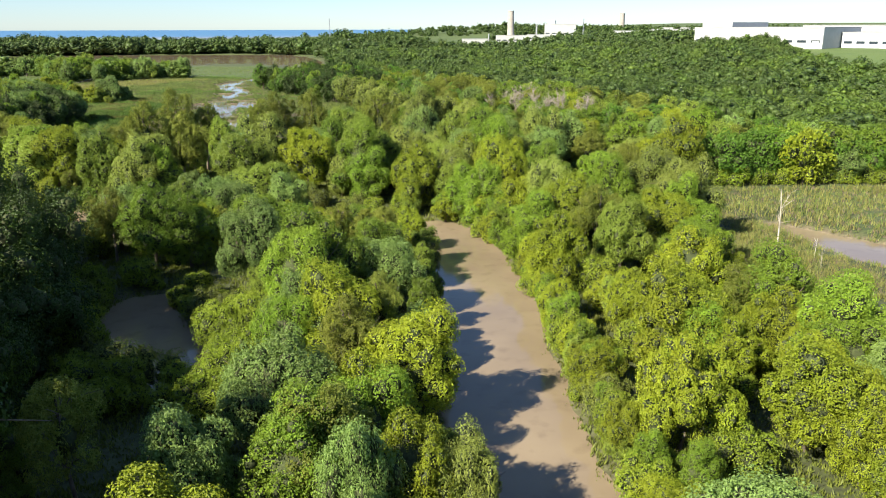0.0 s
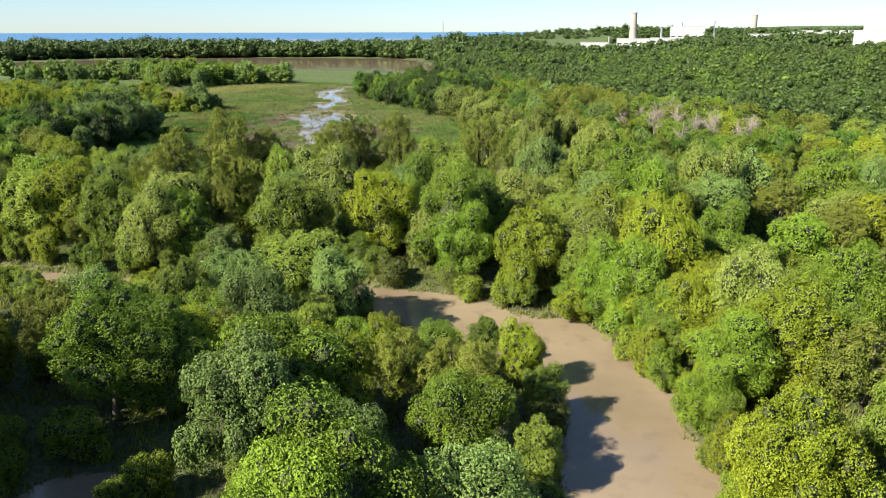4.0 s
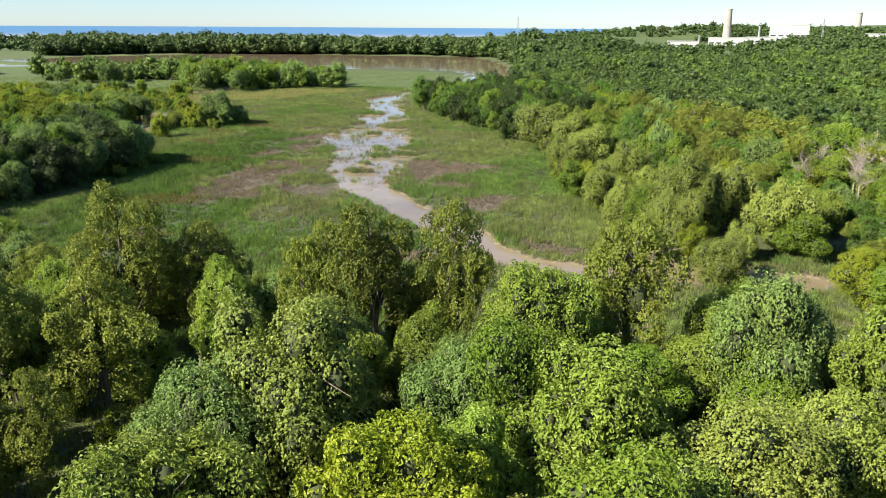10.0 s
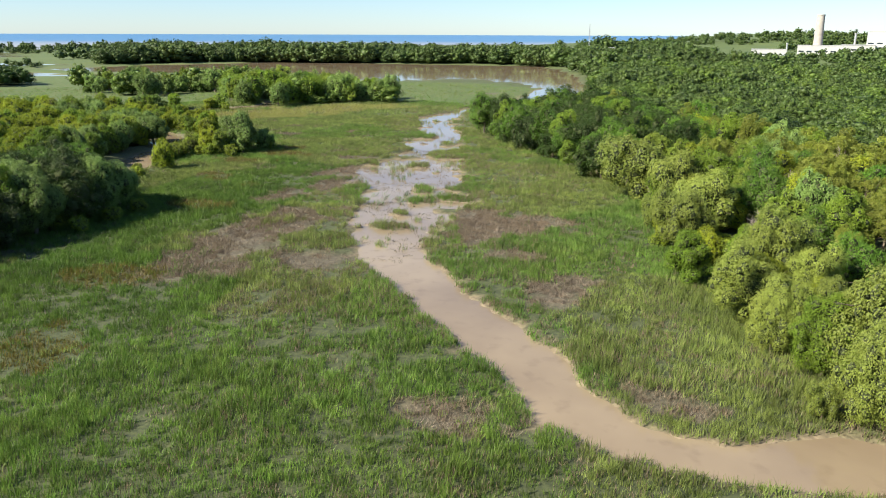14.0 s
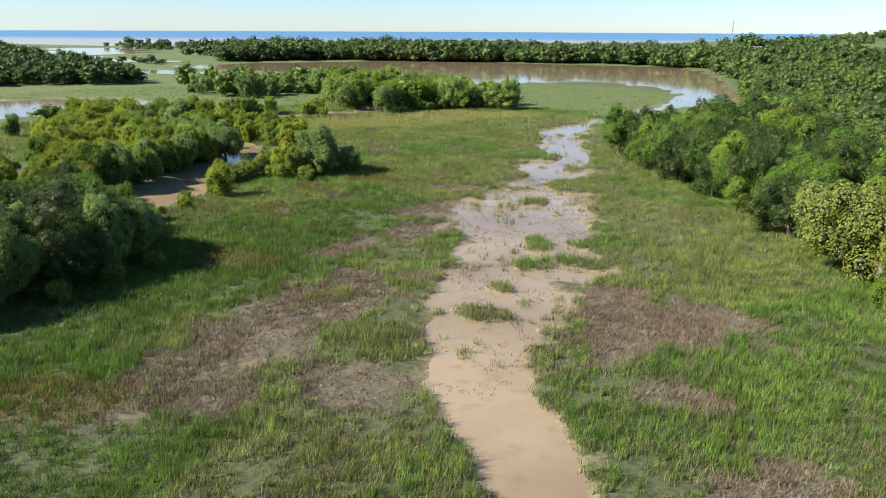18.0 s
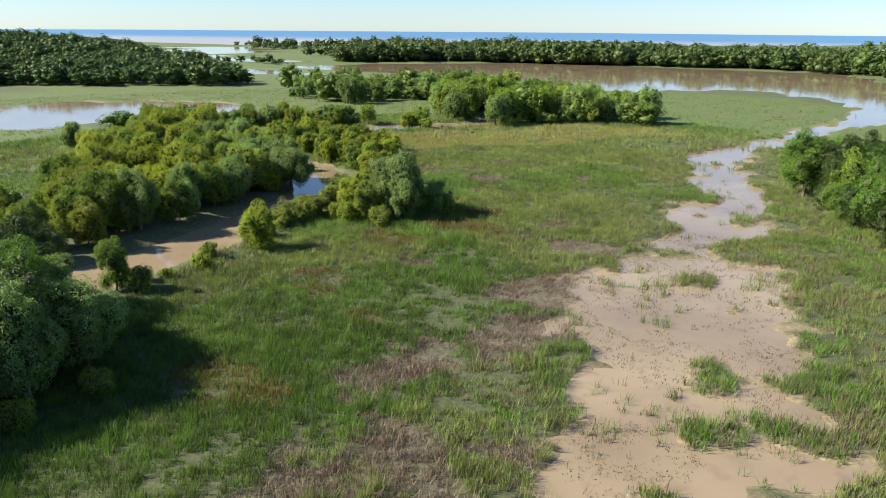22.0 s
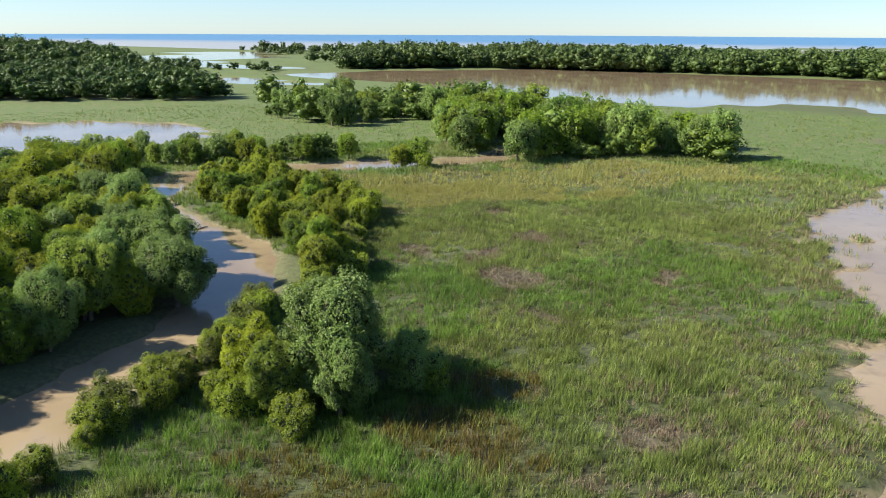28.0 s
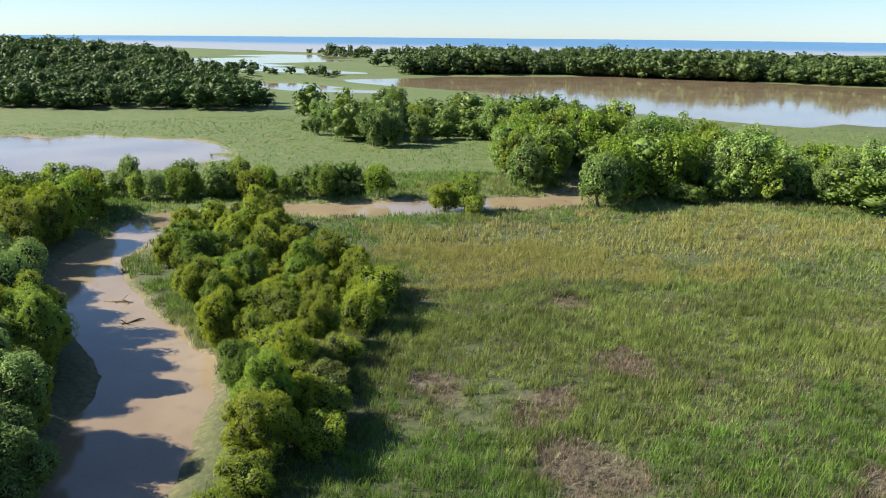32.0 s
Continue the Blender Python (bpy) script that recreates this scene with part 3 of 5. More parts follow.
def tree_meshes(kind, fine, variant):
    key = (kind, fine, variant)
    if key not in made:
        rng = np.random.default_rng(abs(hash_of(kind)) * 10 + variant + 100 * fine)
        rx, rz, zc, count, subs, card, droop, core, gaps, high, foot = KINDS[kind]
        cards = (3600, 14000, 26000)[fine]
        if "shrub" in kind:
            cards = 7000 if fine else 1800
        if kind == "ash":
            cards = cards * 3 // 5
        (v, f), at = crown(rng, rx, rz, zc, count, subs, cards, card * (1.08, 0.58, 0.42)[fine], droop, core, gaps, not fine)
        ends = at[rng.permutation(len(at))[:9 if fine else 5]]
        tv, tf = trunk(rng, high, foot, ends)
        made[key] = (mesh("crown", v, f, LEAF[kind], "cores", SHADE_TWIGS), mesh("trunk", tv, tf, BARK, True))
    return made[key]


def hash_of(word):
    return sum((i + 3) * ord(c) for i, c in enumerate(word)) % 9973


def bare_tree(rng, height, mat, boughs=15, twigs=10):
    """A dead tree: a stem, steep boughs, fine twigs."""
    top = np.array([rng.normal() * 0.4, rng.normal() * 0.4, height * 0.86])
    k = np.linspace(0, 1, 6)[:, None]
    stem = top * k + np.sin(k * 3) * rng.normal(size=3) * [0.3, 0.3, 0]
    pieces = [tube(stem, height * np.array([0.014, 0.012, 0.010, 0.008, 0.005, 0.002]), 7)]
    for _ in range(boughs):
        start = stem[rng.integers(1, 5)] * 0.5 + stem[rng.integers(2, 6)] * 0.5
        end = start + unit(rng.normal(size=3) * [0.6, 0.6, 0.2] + [0, 0, 0.95]) * height * rng.uniform(0.12, 0.3)
        mid = (start + end) / 2 + rng.normal(size=3) * [0.3, 0.3, 0.1]
        pieces.append(tube([start, mid, end], height * np.array([0.0046, 0.0034, 0.0012]), 5))
        for _ in range(twigs):
            s = start + (end - start) * rng.uniform(0.25, 1.0)
            e = s + unit(rng.normal(size=3) * [0.8, 0.8, 0.4] + [0, 0, 0.8]) * height * rng.uniform(0.06, 0.16)
            pieces.append(tube([s, (s + e) / 2 + rng.normal(size=3) * 0.06, e], height * np.array([0.0022, 0.0018, 0.0008]), 3))
    v, f = join(pieces)
    return mesh("trunk", v, f, mat, True)


def put_tree(kind, x, y, height, fine, rng, width=1.0, group="trees of the wood"):
    z = grid_z(x, y) - 0.12
    fine = 0 if not fine else 2 if line_far(x, y, FLIGHT) < 45 and "shrub" not in kind else 1
    tree = tagged(new(TREE_NAME[kind]), LABEL[kind], "shrub" if "shrub" in kind else "tree", group)
    crown_data, trunk_data = tree_meshes(kind, fine, int(rng.integers(0, 3 if fine else 2)))
    part("crown", crown_data, tree)
    part("trunk", trunk_data, tree)
    s = height / 10
    tree.matrix_basis = Matrix.LocRotScale((x, y, max(z, -0.1)), Euler((rng.normal() * 0.04, rng.normal() * 0.04, rng.uniform(0, 6.283))),
                                           (s * width * rng.uniform(0.84, 1.12), s * width * rng.uniform(0.84, 1.12), s * rng.uniform(0.95, 1.16)))
    return tree


# ---- ground and water ----
def stretch_lines(lo, hi, step, far_lo, far_hi):
    core = list(np.arange(lo, hi + step / 2, step))
    for way, end in ((1, far_hi), (-1, far_lo)):
        at, d = core[-1] if way > 0 else core[0], step
        out = []
        while (end - at) * way > 0:
            d = min(d * 1.13, 160)
            at += way * d
            out.append(min(at, end) if way > 0 else max(at, end))
        core = core + out if way > 0 else out[::-1] + core
    return np.array(core)


gx, gy = stretch_lines(-232, 62, 1.6, -4850, 4850), stretch_lines(30, 430, 1.6, -900, 4850)
X, Y = np.meshgrid(gx, gy)
Z = ground_z(X, Y)
verts = np.stack([X.ravel(), Y.ravel(), Z.ravel()], -1)
i, j = np.meshgrid(np.arange(len(gx) - 1), np.arange(len(gy) - 1))
a = (j * len(gx) + i).ravel()
ground = tagged(new("ground", mesh("ground", verts, [np.stack([a, a + 1, a + 1 + len(gx), a + len(gx)], -1)], GROUND, True)),
                "wet marsh ground with mud, turf and forest litter", "ground", kind="structure")
wet = water_far(X, Y).ravel()
marsh_in = smooth(3, -2, reed_far(X, Y)).ravel()
dry_in = patches(X, Y, DRY).ravel() * 0.75
mud_in = smooth(1.3, 0.1, wet) * (0.25 + 0.6 * marsh_in)
mud_in = np.maximum(mud_in, dry_in * 0.28 * (value_noise(X, Y, 2.1, 31).ravel() > 0.72))
mud_in = np.where(np.hypot(X, Y).ravel() > 900, 0, mud_in)
field_in = smooth(6, -6, poly_far(X, Y, FIELD)).ravel() + smooth(500, 900, np.hypot(X, Y).ravel()) * 0.6
cover = ground.data.attributes.new("cover", "FLOAT_COLOR", "POINT")
cover.data.foreach_set("color", np.stack([marsh_in, mud_in, np.clip(field_in, 0, 1), dry_in], -1).astype(np.float32).ravel())

# where reed shade is put into the ground's colour, by distance from the flight
reed_shade = ground.data.attributes.new("reed_shade", "FLOAT", "POINT")
reed_shade.data.foreach_set("value", smooth(105, 50, line_far(X, Y, FLIGHT)).ravel().astype(np.float32))


def grid_z(x, y):
    """The ground's height at one place, from the sheet's own corners."""
    i = int(np.clip(np.searchsorted(gx, x) - 1, 0, len(gx) - 2))
    j = int(np.clip(np.searchsorted(gy, y) - 1, 0, len(gy) - 2))
    u, v = (x - gx[i]) / (gx[i + 1] - gx[i]), (y - gy[j]) / (gy[j + 1] - gy[j])
    return float((Z[j, i] * (1 - u) + Z[j, i + 1] * u) * (1 - v) + (Z[j + 1, i] * (1 - u) + Z[j + 1, i + 1] * u) * v)


def sheet(name, x0, y0, x1, y1, z, mat, label, category):
    v = [(x0, y0, z), (x1, y0, z), (x1, y1, z), (x0, y1, z)]
    return tagged(new(name, mesh(name, v, [[(0, 1, 2, 3)]], mat)), label, category, kind="structure")


sheet("water", -1050, -400, 160, 960, 0.0, WATER, "still silty brown flood water of river and lagoon", "water")
sheet("lake", -4850, 962, -60, 4850, -0.02, LAKE, "wide blue lake with a pale silty margin", "lake")
sheet("lake", -4850, -400, -1052, 960, -0.02, LAKE, "wide blue lake with a pale silty margin", "lake")

# ---- reeds and grasses ----
def blades(rng, x, y, z, height, width, per, splay=0.27):
    """Tufts of pointed blades at the given places."""
    n = len(x)
    base = np.stack([x, y, z], -1)[:, None] + np.concatenate([rng.normal(size=(n, per, 2)) * 0.2, np.zeros((n, per, 1))], -1)
    turn = rng.uniform(0, 6.283, (n, per))
    lean = rng.normal(size=(n, per, 2)) * splay + np.array([0.06, 0.04])
    high = height[:, None] * rng.uniform(0.65, 1.15, (n, per))
    tip = base + np.stack([lean[..., 0] * high, lean[..., 1] * high, high], -1)
    side = np.stack([np.cos(turn), np.sin(turn), np.zeros_like(turn)], -1) * width[:, None, None] / 2
    v = np.stack([base - side, base + side, tip + side * 0.15], 2).reshape(-1, 3)
    return v, [np.arange(len(v)).reshape(-1, 3)]


def marsh_plants(rng, lo, hi, per_m2, width, per, box):
    """Places in the marsh, between lo and hi metres from the flight's line, with what grows there: 0 reed, 1 sedge, 2 gold, 3 straw, 4 rust, 5 cattail."""
    x0, y0, x1, y1 = box
    n = int((x1 - x0) * (y1 - y0) * per_m2)
    x, y = rng.uniform(x0, x1, n), rng.uniform(y0, y1, n)
    far = line_far(x, y, FLIGHT)
    keep = (far >= lo) & (far < hi)
    x, y = x[keep], y[keep]
    inside = reed_far(x, y)
    keep = inside < 0.5
    x, y = x[keep], y[keep]
    wet, dry, rust = water_far(x, y), patches(x, y, DRY), patches(x, y, RUST)
    clump = value_noise(x, y, 0.8, 10) * 0.3 + value_noise(x, y, 1.7, 11) * 0.35 + value_noise(x, y, 6, 12) * 0.35
    by = chain_far(x, y, CHANNEL)
    sparse = smooth(7, 1, wet) * 0.24 * smooth(205, 225, y) + dry * 0.33 + 0.16 * smooth(20, 8, by) * smooth(180, 200, y)
    keep = (wet > 0.25) & (clump > 0.27 + 0.62 * sparse * rng.uniform(0.5, 1, len(x)))
    stray = (wet <= 0.25) & (wet > -7) & (clump > 0.66) & (rng.uniform(0, 1, len(x)) < 0.35) & (y > 228) & (chain_far(x, y, CHANNEL) < 3)
    keep |= stray
    x, y, wet, dry, rust, clump = (k[keep] for k in (x, y, wet, dry, rust, clump))
    kind = np.zeros(len(x), int)
    broad = value_noise(x, y, 24, 13) + 0.3 * value_noise(x, y, 5, 14)
    dice = rng.uniform(0, 1, len(x))
    kind[(broad > 0.7) & (dice < 0.8)] = 1
    kind[(np.hypot(x + 52, y - 178) < 24) & (dice < 0.85)] = 1
    kind[(poly_far(x, y, GOLD_STRIP) + 14 * (value_noise(x, y, 6, 17) - 0.5) < 2) & (dice < 0.88)] = 2
    if lo < 100:
        worn = value_noise(x, y, 2.6, 22) * 0.5 + value_noise(x, y, 7.5, 23) * 0.5 + 0.16 * smooth(22, 8, chain_far(x, y, CHANNEL)) * smooth(185, 205, y)
        kind[dice > 1.36 - 0.95 * worn] = 3
    else:
        kind[dice > 0.93] = 3
    kind[(dry > 0.3) & (dice < 0.75)] = 3
    kind[((kind == 0) | ((kind != 5) & (dry < 0.2) & (dice < 0.95))) & (np.hypot((x + 103) / 17, (y - 243) / 46) + 0.5 * value_noise(x, y, 7, 19) < 1.2)] = 5
    kind[((kind == 0) | ((kind != 5) & (dry < 0.2) & (dice < 0.95))) & (np.hypot((x + 86) / 15, (y - 198) / 20) + 0.5 * value_noise(x, y, 7, 19) < 1.2)] = 5
    kind[(x > 30) & (y < 135)] = 0
    kind[(x > 30) & (y < 135) & (dice > 0.72)] = 3
    kind[(x > 30) & (y < 135) & (dice < 0.4)] = 2
    kind[(rust > 0.3) & (dice < 0.8)] = 4
    kind[(chain_far(x, y, CHANNEL) < 9) & (dice > 0.72) & (y > 200)] = 3
    height = 0.14 + 1.5 * np.maximum(clump, 0.1) ** 1.4 * np.where(kind == 3, 0.6, 1.0) * np.where(kind == 2, 1.2, 1.0) * np.where(kind == 4, 0.7, 1.0)
    height = height * np.where((dry > 0.5), 0.75, 1) * (0.8 + 0.4 * value_noise(x, y, 14, 15))
    z = np.maximum(ground_z(x, y), -0.15)
    height = height * (0.55 if lo > 100 else 1)
    return [(x[kind == k], y[kind == k], z[kind == k], height[kind == k], np.full((kind == k).sum(), width), per) for k in range(6)]


rng = np.random.default_rng(41)
plants = [[] for _ in range(6)]
for lo, hi, per_m2, width, per, box in ((0, 58, 8.5, 0.055, 7, (-190, 50, 62, 400)), (58, 115, 3.2, 0.11, 4, (-260, 50, 120, 460)),
                                         (115, 230, 0.6, 0.13, 3, (-480, 60, -60, 640))):
    for k, given in enumerate(marsh_plants(rng, lo, hi, per_m2, width, per, box)):
        if len(given[0]):
            plants[k].append(blades(rng, *given))
for name, mat, label, pieces in (("reeds", REED, "dense green cattail reeds standing in the marsh", plants[0]),
                                 ("sedge", SEDGE, "bright fresh green sedge in the marsh", plants[1]),
                                 ("plumed_reeds", GOLD, "tall yellow-green plumed reeds beside the creek", plants[2]),
                                 ("dead_reeds", STRAW, "flattened straw-brown dead reed stems on mud", plants[3]),
                                 ("weeds", RUSTY, "rust and olive weeds among the reeds", plants[4]),
                                 ("cattails", CATTAIL, "dense stand of deep green cattails", plants[5])):
    v, f = join(pieces)
    tagged(new(name, mesh(name, v, f, mat)), label, "reeds", kind="stuff")


def reed_stubs(seed, count):
    """Short dark broken reed stems, in rows, standing in the flooded pool."""
    rng = np.random.default_rng(seed)
    x, y = rng.uniform(-95, -52, count), rng.uniform(222, 312, count)
    wet = water_far(x, y)
    keep = (wet < 0.2) & (value_noise(x, y, 4.5, 16) * 0.6 + value_noise(x, y, 1.6, 26) * 0.4 > 0.44 + 0.16 * smooth(262, 240, y)) & (chain_far(x, y, CHANNEL) < 4)
    x, y = x[keep], y[keep]
    v, f = blades(rng, x, y, np.full(len(x), -0.06), rng.uniform(0.14, 0.3, len(x)), np.full(len(x), 0.08), 4)
    tagged(new("reed_stubs", mesh("reed_stubs", v, f, STUBS)), "short dark broken reed stubs standing in flood water", "reeds", kind="stuff")


reed_stubs(44, 11000)


def straw_mat(seed, per_m2):
    """Flattened, broken stems over the dry patches."""
    rng = np.random.default_rng(seed)
    x, y = [], []
    for cx, cy, rx, ry in DRY:
        n = int(rx * ry * 9 * per_m2)
        x.append(rng.uniform(cx - 1.5 * rx, cx + 1.5 * rx, n))
        y.append(rng.uniform(cy - 1.5 * ry, cy + 1.5 * ry, n))
    x, y = np.concatenate(x), np.concatenate(y)
    keep = (patches(x, y, DRY) > 0.3) & (water_far(x, y) > 0.2) & (line_far(x, y, FLIGHT) < 75)
    x, y = x[keep], y[keep]
    tuft = value_noise(x, y, 0.9, 27) * 0.6 + value_noise(x, y, 2.7, 28) * 0.4
    keep = tuft > 0.38
    x, y, tuft = x[keep], y[keep], tuft[keep]
    v, f = blades(rng, x, y, ground_z(x, y) - 0.02, 0.12 + 0.6 * tuft, np.full(len(x), 0.05), 4, 0.75)
    tagged(new("straw", mesh("straw", v, f, DULL_STRAW)), "mats of flattened grey-brown dead reed straw", "reeds", kind="stuff")


straw_mat(46, 5.0)


# ---- trees ----
def scatter(rng, poly, spacing, chance=1.0, dry_by=1.5, keep_out=()):
    xs, ys = [p[0] for p in poly], [p[1] for p in poly]
    x, y = np.meshgrid(np.arange(min(xs), max(xs) + spacing, spacing), np.arange(min(ys), max(ys) + spacing, spacing * 0.87))
    x = x + (np.arange(x.shape[0]) % 2)[:, None] * spacing / 2
    x, y = (x + rng.uniform(-0.5, 0.5, x.shape) * spacing).ravel(), (y + rng.uniform(-0.5, 0.5, y.shape) * spacing).ravel()
    keep = (poly_far(x, y, poly) < 0) & (rng.uniform(0, 1, x.shape) < chance) & (water_far(x, y) > dry_by)
    for other in keep_out:
        keep &= poly_far(x, y, other) > 1.5
    return x[keep], y[keep]


def wood(seed, poly, spacing, mix, low, high, chance=1.0, dry_by=1.5, keep_out=(), reach=REACH, group="trees of the wood", patchwork=False, south=0):
    """Plans a wood of separate trees; those past reach go to the far woods."""
    rng = np.random.default_rng(seed)
    x, y = scatter(rng, poly, spacing, chance, dry_by, keep_out)
    names, weights = list(mix), np.array(list(mix.values()), float)
    patchy = np.stack([0.1 + 2.2 * value_noise(x, y, 28, 60 + hash_of(n) % 37) ** 3 for n in names], -1) * weights
    for px, py, d, share in zip(x, y, line_far(x, y, FLIGHT), patchy if patchwork else np.ones((len(x), 1)) * weights):
        kind = names[rng.choice(len(names), p=share / share.sum())]
        if kind in TWIN and rng.uniform() < 0.5:
            kind = TWIN[kind]
        h = rng.uniform(low, high) if rng.uniform() < 0.75 else rng.uniform(low * 0.6, low)
        if patchwork:                         # a canopy that rises and falls
            h = low + (high - low) * (0.7 * float(value_noise(px, py, 30, 71)) + 0.3 * rng.uniform())
        if "shrub" in kind:
            h = rng.uniform(2.2, 4.2)
        if py > 138 and seed == 4:            # lower at the marsh's edge
            h = min(h, 8.5)
        if south:                             # low near the river's bend
            h = min(h, 1.8 + (0.29 if px > -18 else 0.4) * max(0.0, south - py))
        if min(math.hypot(px - a, py - b) for a, b in OPEN_SPOTS) > 3.6:
            planned.append((d, kind, px, py, h, group, d < reach))


OPEN_SPOTS = [(-4.6, 115), (7.7, 112), (-12, 118), (-26, 104.5), (-50.5, 146.5), (-46.5, 148), (-36, 147), (-31, 149), (-26, 150), (-12.8, 150), (-51, 131), (-19, 146)]      # single trees stand free here
dead_meshes = [bare_tree(np.random.default_rng(70 + k), 10, GREY_TWIG if k else PALE_BARK, 15 if k else 6, 10 if k else 3) for k in range(4)]


def put_dead(x, y, height, rng, which=None):
    tree = tagged(new("dead_tree"), LABEL["dead"], "tree", "dead trees")
    part("trunk", dead_meshes[int(rng.integers(1, 4)) if which is None else which], tree)
    s = height / 10
    tree.matrix_basis = Matrix.LocRotScale((x, y, float(ground_z(x, y)) - 0.1), Euler((0, 0, rng.uniform(0, 6.28))), (s, s, s))


planned, far_trees = [], []
EAST_BANK = [(8, 22), (9, 60), (8, 90), (4, 106), (14, 120), (34, 112), (32, 92), (29.5, 70), (31, 54), (40, 40), (50, 24)]
WEST_BANK = [(-2, 22), (0, 60), (-3, 86), (-9, 104), (-20, 107), (-24, 84), (-16, 60), (-14, 40), (-12, 22)]
WEST_WOOD = [(-30, 22), (-17, 50), (-34, 56), (-38, 80), (-24, 84), (-22, 106), (-60, 108), (-95, 112), (-110, 80), (-80, 22)]
BEND_WOOD = [(-62, 116), (-22, 118), (-13, 114), (-6, 110), (3, 107), (14, 118), (46, 133), (30, 150), (6, 156), (-14, 152), (-36, 151), (-48, 156), (-60, 160), (-74, 160), (-100, 150), (-110, 128)]
NORTH_WEST = [(-106, 130), (-70, 152), (-74, 162), (-108, 176), (-125, 160)]
CREEK_LEFT = [(-110, 196), (-109, 222), (-119, 241), (-130, 241), (-142, 222), (-144, 190), (-124, 160), (-112, 178)]
FAR_BANK = [(-142, 258), (-146, 275), (-152, 292), (-166, 307), (-188, 312), (-208, 318), (-226, 336), (-248, 336), (-240, 318), (-216, 300), (-198, 285), (-176, 266), (-158, 248), (-150, 236)]
POND_ROW = [(-256, 338), (-247, 352), (-228, 368), (-210, 384), (-203, 378), (-212, 364), (-222, 356), (-232, 342)]
ISLAND = [(-182, 386), (-168, 408), (-142, 429), (-150, 442), (-190, 452), (-226, 466), (-258, 458), (-225, 438), (-212, 415), (-196, 398)]
ISLAND_BACK = [(-248, 420), (-262, 412), (-296, 424), (-312, 442), (-300, 470), (-262, 470), (-240, 446)]
CREEK_RIGHT = [(-152, 312), (-163, 321), (-178, 322), (-197, 331), (-212, 344), (-206, 352), (-186, 344), (-168, 342), (-160, 332), (-150, 318)]
EAST_EDGE = [(-10, 190), (-14, 196), (-20, 214), (-27, 240), (-36, 268), (-24, 272), (-14, 240), (0, 205), (6, 194)]
DARK_POINT = [(-40, 280), (-60, 316), (-82, 344), (-84, 372), (-60, 400), (-30, 350), (-20, 300)]
EAST_WOOD = [(-30, 275), (-12, 235), (4, 200), (12, 165), (44, 136), (130, 124), (260, 120), (320, 320), (178, 318), (205, 500), (150, 540), (80, 700),
             (-60, 720), (-88, 620), (-70, 480), (-62, 400), (-28, 350)]

wood(1, EAST_BANK, 5.2, {"maple": 9, "willow": 1.5, "ash": 1, "shrub": 3}, 6.0, 9.5, dry_by=1.0, keep_out=[CLEARING])
wood(2, WEST_BANK, 5.0, {"maple": 5, "willow": 3, "ash": 2, "shrub": 2}, 6.5, 10.0, dry_by=0.6, keep_out=[POND_EDGE], south=105)
wood(3, WEST_WOOD, 5.6, {"oak": 4, "ash": 3, "maple": 3, "willow": 2, "shrub": 2}, 6.5, 10.5, dry_by=1.0, keep_out=[POND_EDGE], south=108)
wood(15, [(-39, 82), (-16, 72), (-12, 58), (-16, 47), (-30, 49), (-38, 66)], 2.9, {"shrub": 3, "olive_shrub": 1}, 3, 4, dry_by=0.3, chance=0.85, group="bushes on the bank")
wood(4, BEND_WOOD, 6.4, {"ash": 2, "willow": 5, "maple": 3.5, "pale_willow": 1.8, "shrub": 2}, 7.5, 12.0, dry_by=0.9, keep_out=[CLEARING])
wood(5, NORTH_WEST, 6.0, {"ash": 3, "maple": 3, "oak": 2}, 7.0, 10.0)
# the dark oaks here put the willows' shaded side into leaf colour
wood(6, CREEK_LEFT, 5.4, {"willow": 3, "oak": 3, "dark_oak": 3.5}, 7.0, 10.0, dry_by=2.0, reach=140)
wood(7, FAR_BANK, 4.3, {"boxelder": 6, "maple": 4, "willow": 1.6, "shrub": 1.5}, 5.4, 8.0, dry_by=3.0, reach=140)
wood(8, POND_ROW, 4.4, {"maple": 4, "willow": 2, "shrub": 3}, 4.0, 6.0, dry_by=2.0, reach=200)
wood(9, ISLAND, 5.1, {"willow": 4, "maple": 3, "shrub": 1, "oak": 1}, 8.5, 12.0, reach=260, dry_by=2.0, chance=0.9)
wood(10, ISLAND_BACK, 6.2, {"willow": 4, "shrub": 2, "maple": 2}, 7.0, 11.0, reach=290, chance=0.75)
wood(11, CREEK_RIGHT, 3.6, {"shrub": 4, "boxelder": 3, "maple": 2}, 4.0, 5.5, dry_by=1.0, reach=140, group="bushes by the creek")
wood(12, EAST_EDGE, 5.6, {"pale_willow": 2, "maple": 2, "dead": 0.5, "shrub": 1}, 5.0, 7.5, dry_by=0.5, reach=140)
wood(13, DARK_POINT, 5.4, {"dark_oak": 1.4, "oak": 1}, 8.0, 10.5, reach=170)
wood(14, EAST_WOOD, 6.1, {"oak": 3, "maple": 3, "ash": 3, "willow": 1.5, "dead": 0.2, "shrub": 1}, 4.0, 11.5, keep_out=[FIELD, EAST_EDGE, DARK_POINT, CLEARING], reach=110, patchwork=True)

placed = {}
tree_rng = np.random.default_rng(77)
for d, kind, x, y, h, group, near in sorted(planned):
    placed[kind] = placed.get(kind, 0) + 1
    if not near or placed[kind] > MOST - (90 if kind == "shrub" else 32):
        far_trees.append((x, y, h, kind))
    elif kind == "dead":
        put_dead(x, y, h * 0.9, tree_rng)
    else:
        put_tree(kind, x, y, h, d < FINE, tree_rng, 1.15 if x > 0 and y > 130 else 1.0, group)

